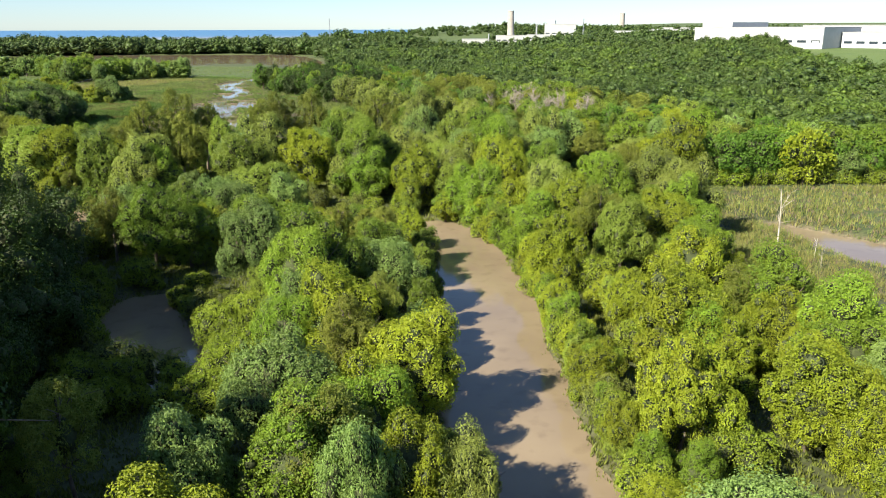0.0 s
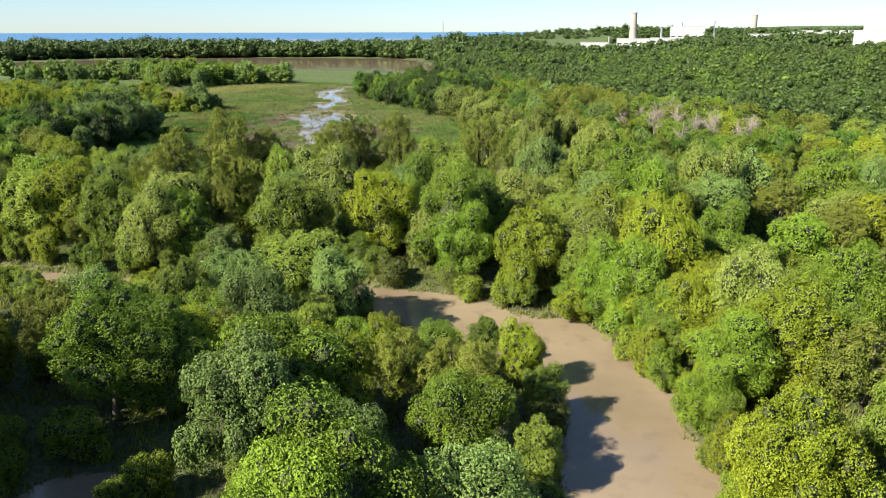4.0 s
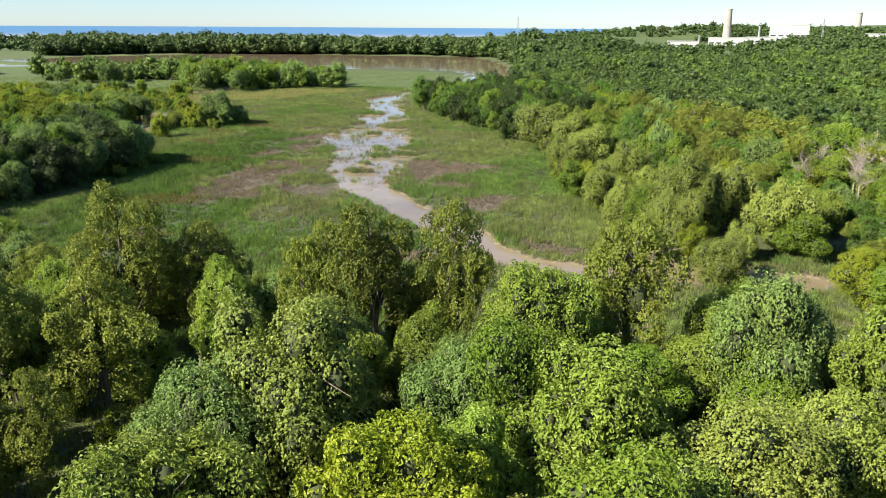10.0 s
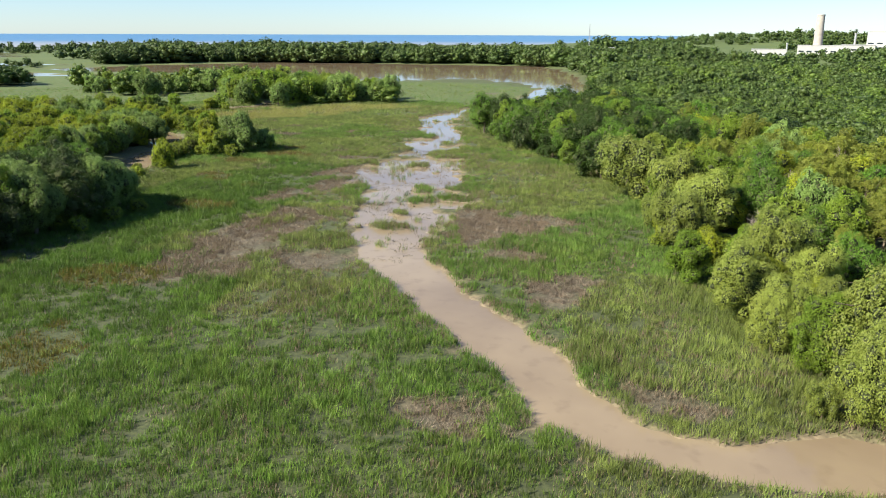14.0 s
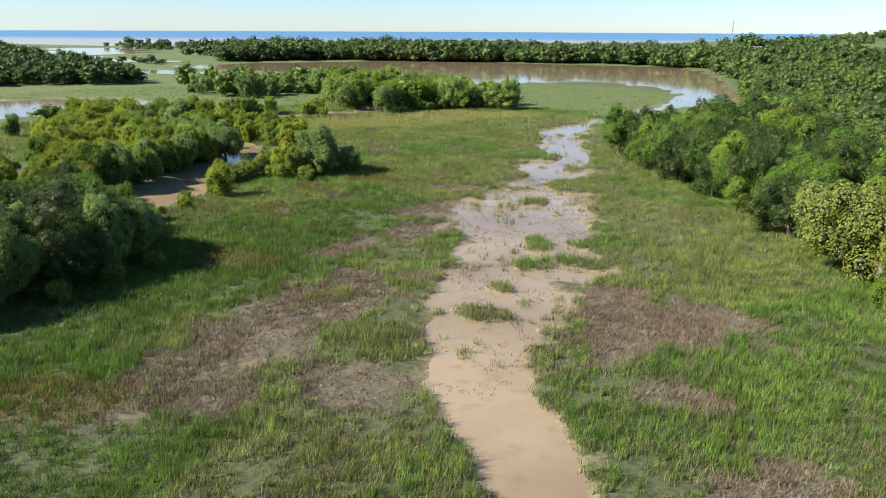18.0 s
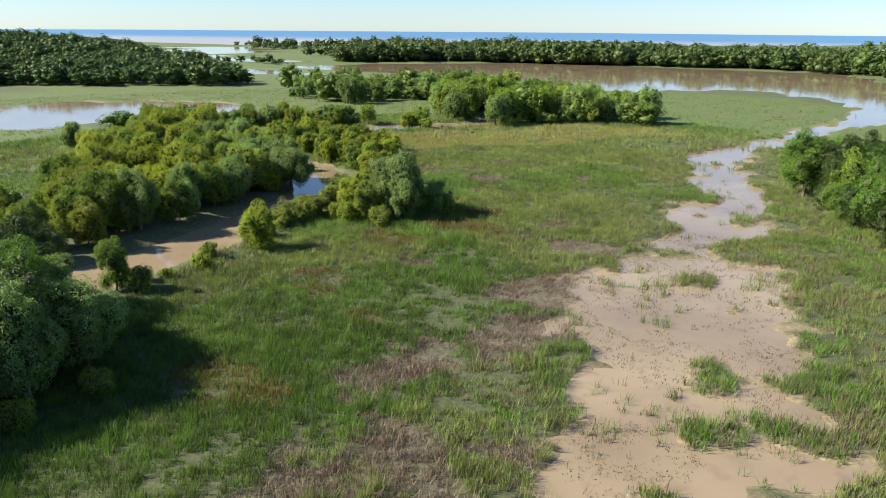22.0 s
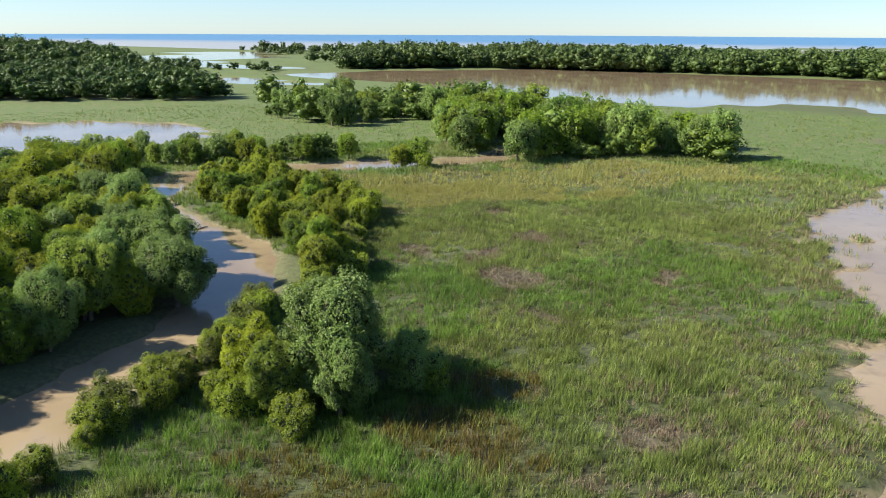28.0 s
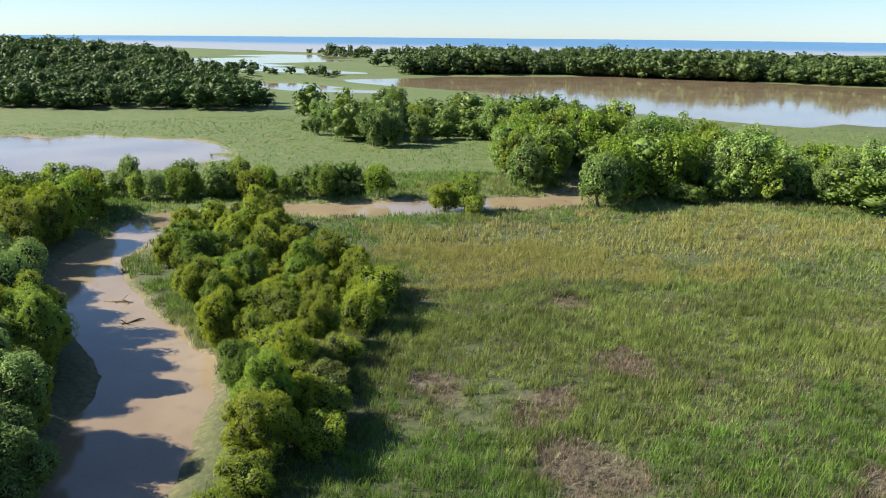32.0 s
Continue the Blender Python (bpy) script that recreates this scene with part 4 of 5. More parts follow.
# single trees and bushes that stand out, and unseen oaks added for shade
rng = np.random.default_rng(90)
# the unseen ones are the 18 m dark oaks, shading pond and west bank
for kind, x, y, h, w in (("willow", -127, 293.5, 9.8, 1.3), ("willow", -130.5, 296.5, 8.5, 1), ("boxelder", -131.5, 289.5, 7.5, 0.8), ("willow", -124, 291, 7, 1.1), ("crack_willow", -128.5, 288.5, 6, 1.1), ("shrub", -125, 287.5, 3.2, 1), ("shrub", -130, 286.5, 3, 1), ("shrub", -121, 298.5, 2.6, 1), ("shrub", -133, 287, 2.8, 1), ("willow", -122.5, 297, 6, 1),
                         ("boxelder", -128.5, 268.5, 6.6, 0.85), ("alder", -127.5, 248, 6.2, 0.8), ("shrub", -125.8, 249.6, 3.2, 0.8), ("willow", -226, 296, 5.5, 1), ("maple", 3.2, 108.2, 5.5, 1), ("boxelder", 5.8, 105.5, 6, 1), ("maple", 8, 102.5, 6, 1), ("boxelder", 0, 110, 5, 1.1), ("shrub", -7, 113.5, 3.2, 1), ("shrub", -11, 115.2, 3, 1), ("boxelder", -4.6, 115, 10, 1), ("boxelder", 7.7, 112, 11, 0.9), ("maple", -12, 118, 8, 0.9), ("boxelder", -1.5, 37, 8.5, 0.8), ("pale_willow", 1.2, 36.5, 7.5, 0.75), ("maple", -5, 41, 8, 0.9),
                         # dark_oak at x -110 to -124: willows, coloured dark for their shaded side
                         ("crack_willow", -26, 104.5, 9.8, 1.15), ("willow", -30.5, 102, 8.6, 1.05), ("willow", -22, 102.5, 8.4, 0.9), ("crack_willow", -34, 97, 8, 1), ("willow", -27, 96, 9, 1), ("willow", -4, 34, 8, 0.7), ("ash", -50.5, 146.5, 14.6, 0.8), ("willow", -4, 147, 11.5, 1), ("crack_willow", 3, 144, 12, 1), ("willow", 9.5, 142, 12.5, 1), ("pale_willow", 16.5, 140, 12.5, 1), ("willow", 22, 143, 12, 1), ("ash", -46.5, 148, 14.2, 0.75), ("ash", -36, 147, 12.5, 0.75), ("ash", -31, 149, 14.4, 0.75), ("ash", -26, 150, 13.8, 0.7), ("ash", -12.8, 150, 13.8, 0.8), ("ash", -51, 131, 14, 0.9), ("crack_willow", -19, 146, 12.5, 0.85), ("crack_willow", -43, 147, 11.5, 0.8), ("crack_willow", -45, 155, 8, 0.9), ("willow", -38, 151, 9.5, 0.9), ("crack_willow", -29, 152, 9.5, 0.9), ("willow", -17, 152, 9.5, 0.95), ("crack_willow", -6, 153, 9.5, 0.9), ("dark_oak", -30, 22, 18, 0.9), ("dark_oak", -34, 33, 18, 0.9), ("dark_oak", -29, 29, 18, 0.9), ("dark_oak", -33, 39, 18, 0.85), ("willow", -154.5, 297.5, 9, 1.1), ("willow", -161, 300.5, 9, 1.05), ("crack_willow", -156, 289, 9.5, 1.05), ("willow", -110.3, 230.5, 9.5, 1), ("dark_oak", -110, 224, 9.5, 1), ("willow", -110.5, 217, 9, 1), ("dark_oak", -111.5, 210, 9, 1), ("willow", -113, 236.5, 8.5, 1), ("shrub", -107, 234, 2.6, 1), ("shrub", -106.8, 228, 2.4, 1), ("shrub", -106.5, 221, 2.6, 1), ("willow", -116, 220, 10, 1.2), ("dark_oak", -115.5, 229, 10.5, 1.15), ("willow", -119, 236.5, 9.5, 1), ("dark_oak", -124, 226, 10, 1.1),
                         ("willow", -126, 235, 9, 1), ("willow", -116, 210, 9, 1.1), ("dark_oak", -122, 214, 9.5, 1.1), ("shrub", -110.5, 221, 2.4, 1), ("shrub", -120.5, 243, 2.2, 1),
                         ("dark_oak", -50, 40, 18, 0.8), ("dark_oak", -56, 52, 18, 0.8), ("alder", -48, 30, 14, 0.9), ("dark_oak", -60, 64, 18, 0.8), ("dark_oak", -42, 34, 18, 0.8), ("dark_oak", -62, 76, 18, 0.8),
                         ("dark_oak", -54, 60, 18, 0.8), ("dark_oak", -47, 48, 18, 0.8), ("willow", -160, 293.2, 7.6, 1), ("willow", -163, 300.2, 8, 1), ("crack_willow", -172, 306.2, 8, 1), ("willow", -184, 309.2, 7.6, 1), ("willow", -156.5, 288.7, 7.6, 1), ("crack_willow", -192, 310.7, 6.7, 1), ("willow", -165, 298.2, 8, 1), ("willow", -180, 307.2, 8, 1), ("willow", -198, 312.2, 7.6, 1),
                         ("willow", -208, 316.2, 7.1, 1), ("oak", -157, 287.2, 7.1, 1), ("maple", -152, 279.2, 6.7, 1), ("maple", -148, 270.2, 6.3, 1), ("maple", -157, 316.5, 5, 1), ("maple", -190, 332, 5.6, 1.1),
                         ("maple", -181, 328, 5.4, 1.1), ("willow", -172, 302.2, 7.1, 1), ("willow", -191, 309.2, 7.1, 1), ("pale_willow", 28, 106, 11.5, 1.1),
                         ("pale_willow", 31, 98, 10.5, 1), ("pale_willow", 13.5, 99, 11, 0.75), ("pale_willow", -8, 194, 8.5, 0.9), ("boxelder", -23, 126, 12, 0.8),
                         ("maple", -190, 379, 6.2, 1.15), ("boxelder", -192.5, 376.5, 4.8, 1.2), ("shrub", -187, 377.5, 3.2, 1), ("boxelder", -148.6, 312, 5.6, 1.15), ("maple", -151.5, 314, 5.4, 1), ("shrub", -146.5, 309.5, 3.2, 1), ("shrub", -147, 316, 3, 1.1), ("shrub", -150, 318.5, 3.2, 1.1), ("olive_shrub", -153.5, 321.5, 3.2, 1.1), ("shrub", -155, 319, 3.4, 1.1), ("olive_shrub", -157, 324, 3, 1.1), ("shrub", -144.8, 306.5, 2.6, 1), ("pale_willow", -33, 272, 12, 1.1), ("pale_willow", -26, 262, 10, 1.1),
                         ("pale_willow", -21, 248, 10, 1), ("pale_willow", -24, 239, 8.5, 1.1), ("pale_willow", -14, 223, 9.5, 1.1), ("pale_willow", -17, 214, 8, 1.1),
                         ("pale_willow", -7, 201, 12.5, 0.95), ("pale_willow", -1, 206, 11, 1), ("pale_willow", -3, 184.5, 6, 1.3), ("pale_willow", 5, 199, 9, 1),
                         ("dark_oak", -38, 62, 13, 1), ("dark_oak", -41, 71, 13, 1), ("dark_oak", -37, 52, 13, 1), ("dark_oak", -32, 45, 13, 1), ("dark_oak", -35, 57, 13, 1), ("dark_oak", -38, 47, 13, 1),
                         ("dark_oak", -44, 55, 18, 1), ("dark_oak", -50, 66, 18, 0.9), ("dark_oak", -52, 74, 18, 0.9), ("dark_oak", -42, 41, 18, 0.9), ("dark_oak", -36, 28, 18, 0.9), ("ash", -21, 38, 8.5, 1), ("willow", -14, 36, 8, 0.9), ("dark_oak", -30, 34, 13, 1), ("maple", -8, 36, 8.5, 0.9),
                         ("willow", -143, 430, 8.5, 0.95), ("willow", -149, 427, 9.5, 0.9)):
    put_tree(kind, x, y, h, True, rng, w, "trees that stand apart")
for k in range(46):                                  # bushes along the creek's marsh bank
    t = k / 45
    x, y = np.interp(t, [0, 0.3, 0.6, 1], [-127, -131, -138, -146]) + rng.normal() * 0.8, np.interp(t, [0, 0.3, 0.6, 1], [252, 270, 284, 302]) + rng.normal() * 1.2
    while water_far(x, y) < 0.4:
        x += 0.5
    if k > 21 or k % 2:
        put_tree("shrub" if k % 4 else "olive_shrub", float(x), float(y), rng.uniform(2.0, 3.6) if k > 21 else rng.uniform(1.4, 2.3), True, rng, 1.0, "bushes by the creek")
for k in range(58):                                  # dense edge behind the clearing
    x, y = 44 + k * 1.25 + rng.normal() * 0.6, np.interp(k, [0, 14, 30, 57], [132, 134.5, 134, 127]) + (k % 3) * 2.2 + rng.normal() * 0.5
    kind = ("shrub", "oak", "alder")[k % 3] if k != 15 else "boxelder"
    put_tree(kind, float(x), float(y), 3.4 if kind == "shrub" else rng.uniform(7, 10), False, rng, 1.05)
for x, y, h, which in ((40.8, 91.2, 9.5, 0), (44, 88, 3.2, 0), (43, 84, 2.8, 0), (18.6, 240, 9, 1), (23.7, 203, 9.5, 2), (35, 209, 9, 3), (28, 215, 9, 1), 
                       (-13, 262, 7, 1), (-3, 286, 7, 2), (-15, 234, 7, 3), (12, 226, 9, 3), (30, 226, 9.5, 2), (40, 214, 9, 1), (22, 232, 11, 2), (26, 238, 11, 3), (14, 236, 10.5, 1), (33, 219, 11, 2), (20, 221, 11, 3), (37, 205, 11, 1), (30, 210, 11, 3), (25, 226, 11.5, 2), (-10, 256, 9, 2), (0, 280, 9, 3)):
    put_dead(x, y, h, rng, which)


for k in range(30):                                  # leafy fringe of the straight reach
    y = 26 + k * 2.6 + rng.normal() * 0.5
    x = np.interp(y, [20, 45, 60, 77, 92, 104], [11.6, 10.7, 9.8, 9.1, 7.4, 3.5]) + rng.uniform(0.4, 1.6)
    put_tree(("maple", "boxelder", "shrub")[k % 3], float(x), float(y), rng.uniform(3.2, 5.2) * (0.75 if k % 3 == 2 else 1), True, rng, 0.95, "bushes on the bank")
for n, (ax, ay, ar) in enumerate(RIVER[1:20]):
    bx, by, br = RIVER[n + 2]
    steps = int(math.hypot(bx - ax, by - ay) / 2.9)
    for m in range(steps):
        for way in (-1, 1):
            k = (m + rng.uniform(0.1, 0.9)) / steps
            nx, ny = -(by - ay), bx - ax
            size = math.hypot(nx, ny)
            off = way * (ar + (br - ar) * k + rng.uniform(0.3, 1.8))
            x, y = ax + (bx - ax) * k + nx / size * off, ay + (by - ay) * k + ny / size * off
            if rng.uniform() < 0.72 and y < 236 and water_far(x, y) > 0.1 and line_far(x, y, FLIGHT) < 75 and poly_far(x, y, MARSH) > -1 and not (-20 < x < -8 and y < 106):
                kind = ("alder", "boxelder", "olive_shrub", "crack_willow")[int(rng.integers(4))]
                put_tree(kind, x, y, rng.uniform(1.8, 3.4) if "shrub" in kind else rng.uniform(3.0, 5.2), line_far(x, y, FLIGHT) < 60, rng, 1.0, "bushes on the bank")


def undergrowth(seed, count):
    """Low plants over the wood's floor, near the flight's line."""
    rng = np.random.default_rng(seed)
    x, y = rng.uniform(-110, 62, count), rng.uniform(15, 165, count)
    keep = (line_far(x, y, FLIGHT) < 52) & (poly_far(x, y, MARSH) > 0) & (poly_far(x, y, CLEARING) > 0) & (water_far(x, y) > -0.3)
    x, y = x[keep], y[keep]
    clump = value_noise(x, y, 2.2, 21)
    v, f = blades(rng, x, y, ground_z(x, y) - 0.02, 0.15 + 0.5 * clump, np.full(len(x), 0.14), 5)
    tagged(new("undergrowth", mesh("undergrowth", v, f, LEAF["olive_shrub"])), "low leafy undergrowth on the wood's floor", "undergrowth", kind="stuff")


undergrowth(51, 110000)


def low_wood(name, spots, mat, label, seed, cards, card):
    """Many far trees as one mesh."""
    rng = np.random.default_rng(seed)
    forms = []
    for _ in range(6):
        (v, f), at = crown(rng, 4.6, 5.0, 4.6, 14 if cards > 150 else 7, 2 if cards > 500 else 1, cards, card, 0.0, 0.7, -1.2, True)
        forms.append((v, f))
    pieces = []
    xs, ys = np.array([s[0] for s in spots]), np.array([s[1] for s in spots])
    for (x, y, h), z in zip(spots, ground_z(xs, ys)):
        v, f = forms[rng.integers(6)]
        turn, s = rng.uniform(0, 6.28), h / 10
        c, k = math.cos(turn), math.sin(turn)
        w, s = s * rng.uniform(0.75, 1.65), s * rng.uniform(0.6, 1.2)
        pieces.append((np.stack([(v[:, 0] * c - v[:, 1] * k) * w + x, (v[:, 0] * k + v[:, 1] * c) * w + y, v[:, 2] * s + z - 0.2], -1), f))
    v, f = join(pieces)
    return tagged(new(name, mesh(name, v, f, mat, "cores")), label, "woodland", kind="stuff")


def spots(seed, poly, spacing, low, high, chance=1.0, dry_by=2.0):
    rng = np.random.default_rng(seed)
    x, y = scatter(rng, poly, spacing, chance, dry_by)
    hill = value_noise(x, y, 48, seed) * 0.6 + rng.uniform(0, 0.4, len(x))
    return [(a, b, low + (high - low) * k) for a, b, k in zip(x, y, hill)]


for kinds, mat, label in ((("maple", "boxelder", "shrub"), YOUNG_WOODS, "bright green young wood beyond the marsh"), (("oak", "alder", "dark_oak"), FAR_WOODS, "dark green deciduous wood beyond the marsh"),
                          (("ash", "willow", "crack_willow", "pale_willow", "olive_shrub", "dead"), WOODS, "mixed green wood beyond the marsh")):
    for lo, hi, cards, card in ((0, 175, 950, 0.52), (175, 2000, 420, 0.72)):
        spots_here = [t[:3] for t in far_trees if t[3] in kinds and lo <= line_far(t[0], t[1], FLIGHT) < hi]
        if spots_here:
            low_wood("woodland", spots_here, mat, label, 5, cards, card)
outer = spots(20, [(-155, 150), (-170, 212), (-205, 225), (-330, 235), (-330, 40), (-120, 20), (-112, 100), (-130, 130)], 9, 6, 10)
outer += spots(21, [(-110, -70), (70, -70), (70, 22), (-82, 22)], 8, 6, 9) + spots(22, [(62, 22), (110, -70), (230, -70), (262, 118), (132, 122), (114, 58), (62, 48)], 9, 6, 10)
outer = [t for t in outer if line_far(t[0], t[1], FLIGHT) > 14]
low_wood("woodland", outer, LEAF["alder"], "wood around the river's lower reach", 15, 120, 1.1)
NORTH_SHORE = [(-490, 655), (-462, 712), (-406, 758), (-322, 774), (-245, 788), (-178, 790), (-126, 748), (-94, 640), (-60, 720), (0, 760), (-60, 840), (-200, 870), (-380, 860), (-500, 810), (-560, 730)]
WEST_SHORE = [(-350, 448), (-382, 405), (-408, 380), (-440, 340), (-620, 300), (-800, 400), (-760, 590), (-650, 590), (-560, 500), (-450, 500)]
north = spots(6, NORTH_SHORE, 8.2, 10, 20)
west = spots(7, WEST_SHORE, 8.0, 7, 14)
low_wood("shore_woodland", north[1::4], WOODS, "lighter green trees along the lagoon's far shore", 16, 420, 0.75)
low_wood("shore_woodland", [t for k, t in enumerate(north) if k % 4 != 1], FAR_WOODS, "belt of tall trees along the lagoon's far shore", 6, 420, 0.75)
low_wood("west_woodland", west, DEEP_WOODS, "dark wood beyond the western pond", 7, 420, 0.75)
FAR_EAST = [(80, 700), (150, 540), (330, 560), (420, 900), (200, 980), (-100, 960), (0, 760)]
LAKESIDE = [(-980, 960), (-700, 900), (-600, 720), (-500, 800), (-380, 840), (-60, 830), (-100, 960), (-350, 1120), (-560, 1280)]
FAR_WEST = [(-620, 330), (-900, 420), (-1200, 700), (-900, 560), (-640, 470)]
belt = spots(8, FAR_EAST, 15, 7, 10, 0.6) + spots(9, LAKESIDE, 15, 8, 13, 0.5) + spots(10, FAR_WEST, 12, 7, 11, 0.8)
belt += spots(15, [(60, 1250), (450, 1120), (760, 1500), (100, 1800)], 26, 10, 14, 0.7)
belt += spots(13, [(-660, 560), (-520, 555), (-490, 610), (-560, 630), (-660, 610)], 14, 4, 8, 0.5) + spots(14, [(-1000, 930), (-760, 850), (-760, 880), (-980, 975)], 12, 5, 9, 0.6)
belt += spots(11, [(-130, 1540), (30, 1500), (190, 1560), (170, 1700), (-100, 1700)], 14, 8, 12, 0.45)
belt += spots(12, [(-140, 1150), (-60, 1180), (-70, 1240), (-190, 1220)], 10, 14, 20, 0.8)
low_wood("distant_woodland", belt, FAR_WOODS, "distant scattered trees towards the lake and the works", 9, 40, 2.2)


def driftwood(x, y, turn, long, rng):
    """A bare log with stubs of boughs, half sunk."""
    log = tagged(new("driftwood_log"), "grey driftwood log lying half sunk on the wet bank", "log", "driftwood")
    log.matrix_basis = pose(x, y, 0.04, 0, 0, turn)
    k = np.linspace(-0.5, 0.5, 6)
    line = np.stack([k * long, np.sin(k * 4) * 0.15, np.sin(k * 5) * 0.08 + 0.02], -1)
    v, f = tube(line, (0.17, 0.16, 0.14, 0.12, 0.1, 0.06), 8)
    part("trunk", mesh("trunk", v, f, DARK_WOOD, True), log)
    for _ in range(3):
        at = line[rng.integers(1, 5)]
        end = at + [rng.normal() * 0.4, rng.choice([-1, 1]) * rng.uniform(0.4, 0.9), rng.uniform(0.2, 0.8)]
        v, f = tube([at, (at + end) / 2 + [0, 0, 0.08], end], (0.06, 0.04, 0.015), 5)
        part("branch", mesh("branch", v, f, DARK_WOOD, True), log)


rng = np.random.default_rng(33)
for x, y, turn, long in ((-187.2, 320.2, 30, 3.2), (-180.5, 318.6, 75, 2.2), (-86.9, 239.5, 20, 1.5)):
    driftwood(x, y, turn, long, rng)

# ---- far buildings ----
def box(x0, y0, z0, x1, y1, z1):
    v = np.array([(x, y, z) for z in (z0, z1) for y in (y0, y1) for x in (x0, x1)], float)
    return v, [np.array([(0, 2, 3, 1), (4, 5, 7, 6), (0, 1, 5, 4), (1, 3, 7, 5), (3, 2, 6, 7), (2, 0, 4, 6)])]


def building(x, y, turn, long, deep, high, label, mat=None, bays=6, step=0.0):
    """A works hall: walls, a parapet roof, a band of windows and a loading door."""
    z = float(ground_z(x, y))
    hall = tagged(new("industrial_building"), label, "building", "buildings of the works")
    hall.matrix_basis = pose(x, y, z - 0.3, 0, 0, turn)
    v, f = box(-long / 2, -deep / 2, 0, long / 2, deep / 2, high)
    part("wall", mesh("wall", v, f, mat or WHITE_WALL), hall)
    v, f = box(-long / 2 - 0.3, -deep / 2 - 0.3, high + 0.004, long / 2 + 0.3, deep / 2 + 0.3, high + 0.5)
    part("roof", mesh("roof", v, f, ROOFING), hall)
    if step:
        v, f = box(-long / 2 + 3, -deep / 2 + 4, high + 0.51, -long / 2 + 3 + long * 0.25, deep / 2 - 4, high + step)
        part("roof_block", mesh("roof_block", v, f, mat or WHITE_WALL), hall)
    v, f = box(-long / bays * 0.32, -0.06, 0, long / bays * 0.32, 0.06, 1.4)
    pane = mesh("window", v, f, GLASS)
    for k in range(bays):
        ob = part("window", pane, hall)
        ob.location = (-long / 2 + long * (k + 0.5) / bays, -deep / 2 - 0.02, high * 0.3)
    v, f = box(-2, -0.1, 0, 2, 0.1, 4.2)
    door = part("loading_door", mesh("loading_door", v, f, GREY_WALL), hall)
    door.location = (long * 0.5 - 4.0, -deep / 2 - 0.04, 0.3)


building(214, 517, -46, 82, 60, 12, "long white warehouse with a raised roof block above the wood", bays=10, step=3.5)
building(268, 486, -46, 36, 40, 9, "grey and white hall at the warehouse's end", GREY_WALL, 5)
building(330, 580, -46, 120, 50, 13, "further long white warehouse hall", bays=10)
building(90, 1060, -6, 46, 26, 9, "white works hall by the tall chimney", bays=6)
building(150, 1045, -10, 40, 30, 17, "tall white process building of the works", bays=5, step=5)
building(120, 1030, -8, 30, 20, 7, "low white works hall", bays=4)
building(-160, 1110, 8, 60, 22, 8, "low white hall beside the mast", bays=6)
building(-105, 1130, 5, 52, 24, 6, "low white hall among the trees", bays=6)
building(-300, 1230, 14, 46, 22, 7, "small white building near the lake", bays=5)
building(-240, 1200, 12, 30, 18, 5, "low white shed near the lake", bays=4)
building(-60, 1080, 3, 60, 20, 5, "long low white shed", bays=6)
building(40, 1080, -3, 36, 18, 8, "white works hall with a flat roof", bays=4)
building(210, 900, -16, 40, 20, 7, "pale works hall beyond the wood", bays=4)
building(290, 1000, -18, 70, 26, 8, "long pale works hall", bays=6)
building(380, 1250, -20, 80, 26, 9, "distant pale hall of the works", bays=6)


def chimney(x, y, high, foot, top, mat, label):
    stack = tagged(new("chimney"), label, "chimney")
    stack.matrix_basis = pose(x, y, float(ground_z(x, y)) - 0.3)
    v, f = tube([(0, 0, 0), (0, 0, high * 0.5), (0, 0, high)], (foot, (foot + top) / 2, top), 20)
    part("shaft", mesh("shaft", v, f, mat, True), stack)
    v, f = tube([(0, 0, high - 1.2), (0, 0, high - 1.19), (0, 0, high), (0, 0, high + 0.01)], (top + 0.02, top + 0.35, top + 0.35, top * 0.7), 20)
    part("rim", mesh("rim", v, f, mat), stack)


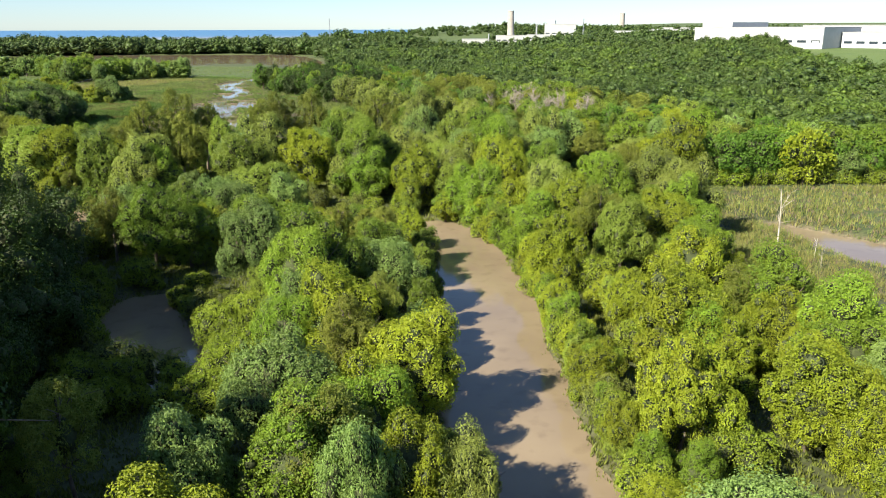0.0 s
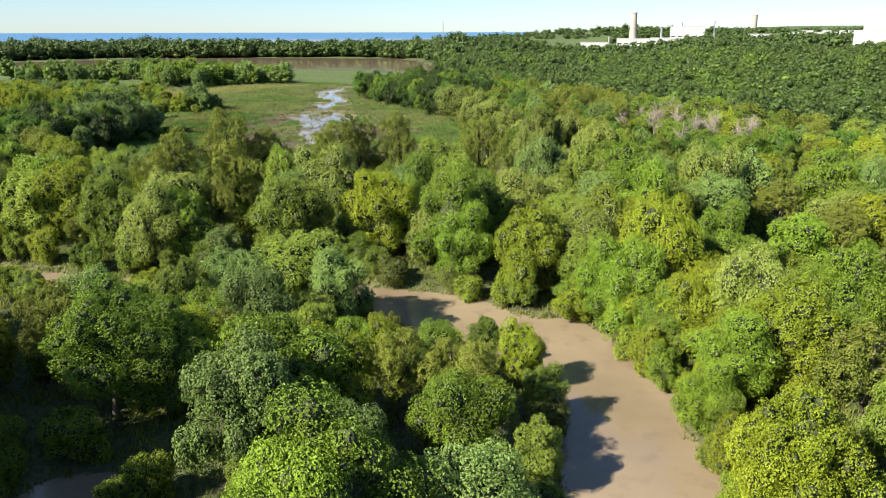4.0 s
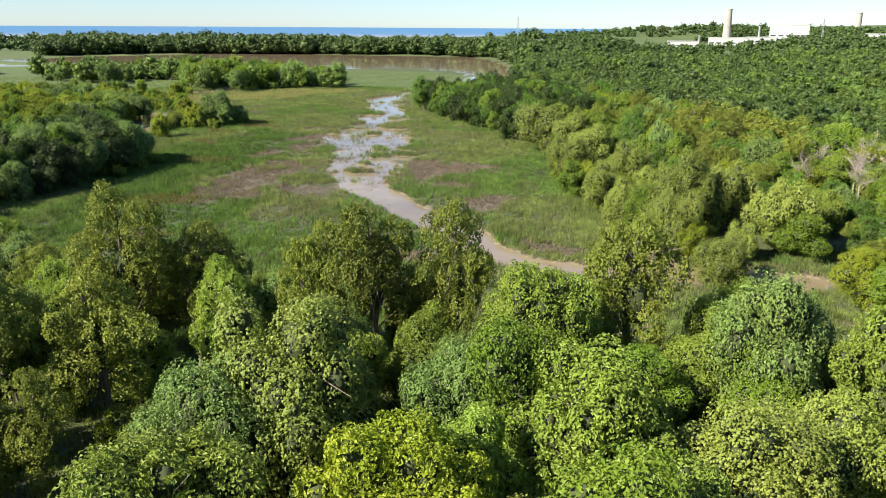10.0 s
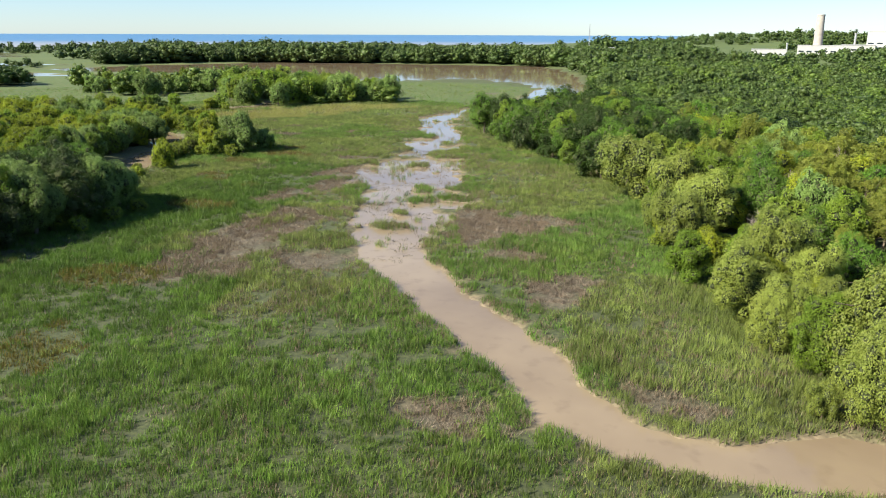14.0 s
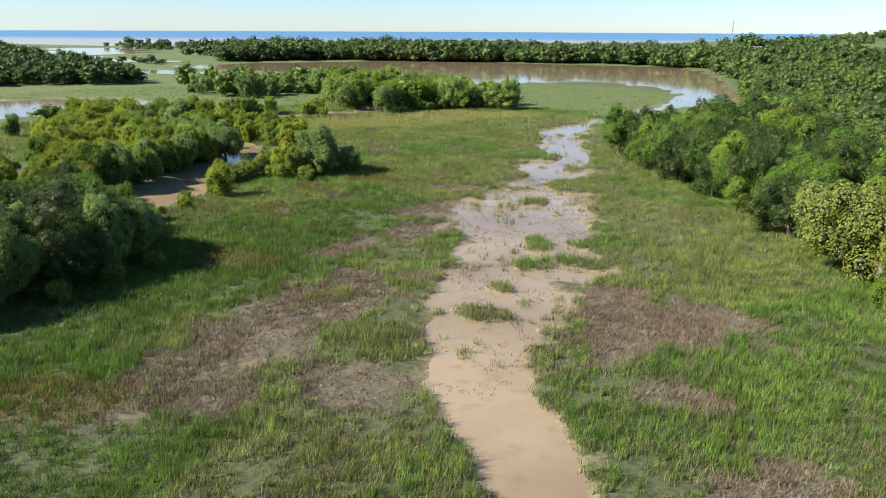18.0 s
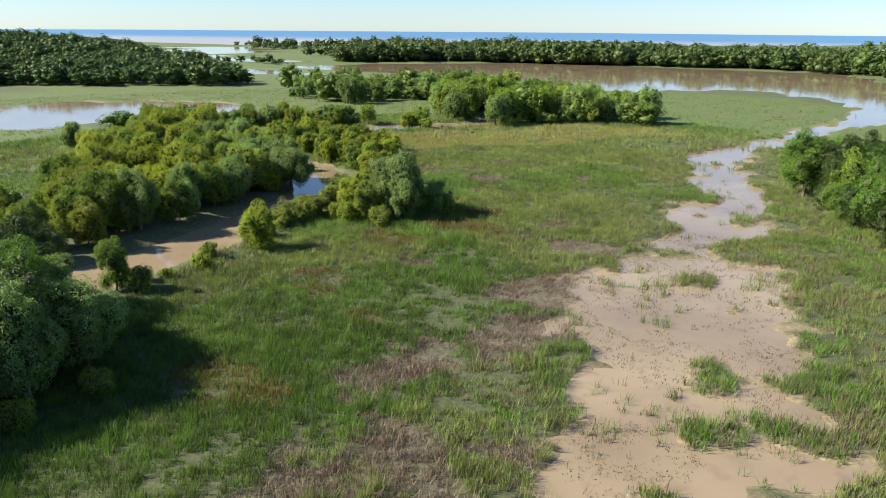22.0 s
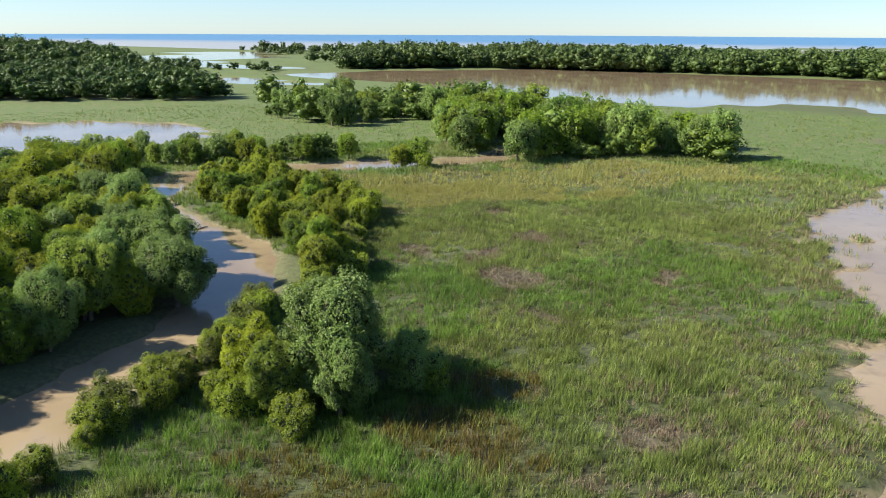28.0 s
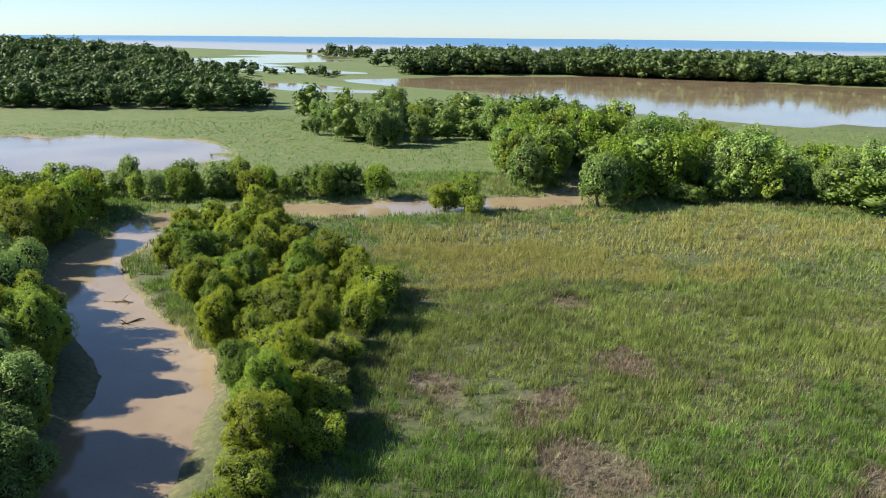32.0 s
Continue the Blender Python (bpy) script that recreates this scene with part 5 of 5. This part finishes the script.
chimney(86, 1060, 41, 5.0, 3.7, CONCRETE, "tall tapered pale concrete chimney of the works")
chimney(58, 1080, 14, 1.0, 0.8, STEEL, "slim steel flue of the works")
chimney(118, 1040, 19, 1.2, 1.0, STEEL, "slim steel flue of the works")
chimney(330, 1500, 34, 5, 4.4, CONCRETE, "distant concrete silo tower")


def mast(x, y, high):
    tower = tagged(new("lattice_mast"), "thin steel lattice radio mast above the trees", "mast")
    tower.matrix_basis = pose(x, y, float(ground_z(x, y)) - 0.2)
    for k in range(3):
        a = k * 2.094
        v, f = tube([(math.cos(a) * 1.1, math.sin(a) * 1.1, 0), (math.cos(a) * 0.3, math.sin(a) * 0.3, high)], (0.22, 0.16), 5)
        part("leg", mesh("leg", v, f, STEEL), tower)
    brace = []
    for n in range(14):
        for k in range(3):
            a, b, r = k * 2.094, (k + 1) * 2.094, 1.1 - 0.8 * n / 14
            s = 1.1 - 0.8 * (n + 1) / 14
            brace.append(tube([(math.cos(a) * r, math.sin(a) * r, high * n / 14), (math.cos(b) * s, math.sin(b) * s, high * (n + 1) / 14)], (0.09, 0.09), 4))
    v, f = join(brace)
    part("bracing", mesh("bracing", v, f, STEEL), tower)


mast(-166, 1138, 36)
mast(160, 930, 22)

# the road over the field
road_line = [(196, 322), (214, 350), (240, 400), (262, 440), (300, 470), (380, 500)]
left, right = [], []
for (ax, ay), (bx, by) in zip(road_line, road_line[1:]):
    for k in np.linspace(0, 1, 9)[:-1]:
        x, y = ax + (bx - ax) * k, ay + (by - ay) * k
        n = Vector((-(by - ay), bx - ax)).normalized() * 4.5
        left.append((x + n.x, y + n.y, 0.0))
        right.append((x - n.x, y - n.y, 0.0))
strip = np.array([p for pair in zip(left, right) for p in pair])
strip[:, 2] = ground_z(strip[:, 0], strip[:, 1]) + 0.35
k = np.arange(len(left) - 1) * 2
tagged(new("road", mesh("road", strip, [np.stack([k, k + 1, k + 3, k + 2], -1)], ASPHALT)), "pale asphalt road over the grass field", "road", kind="structure")
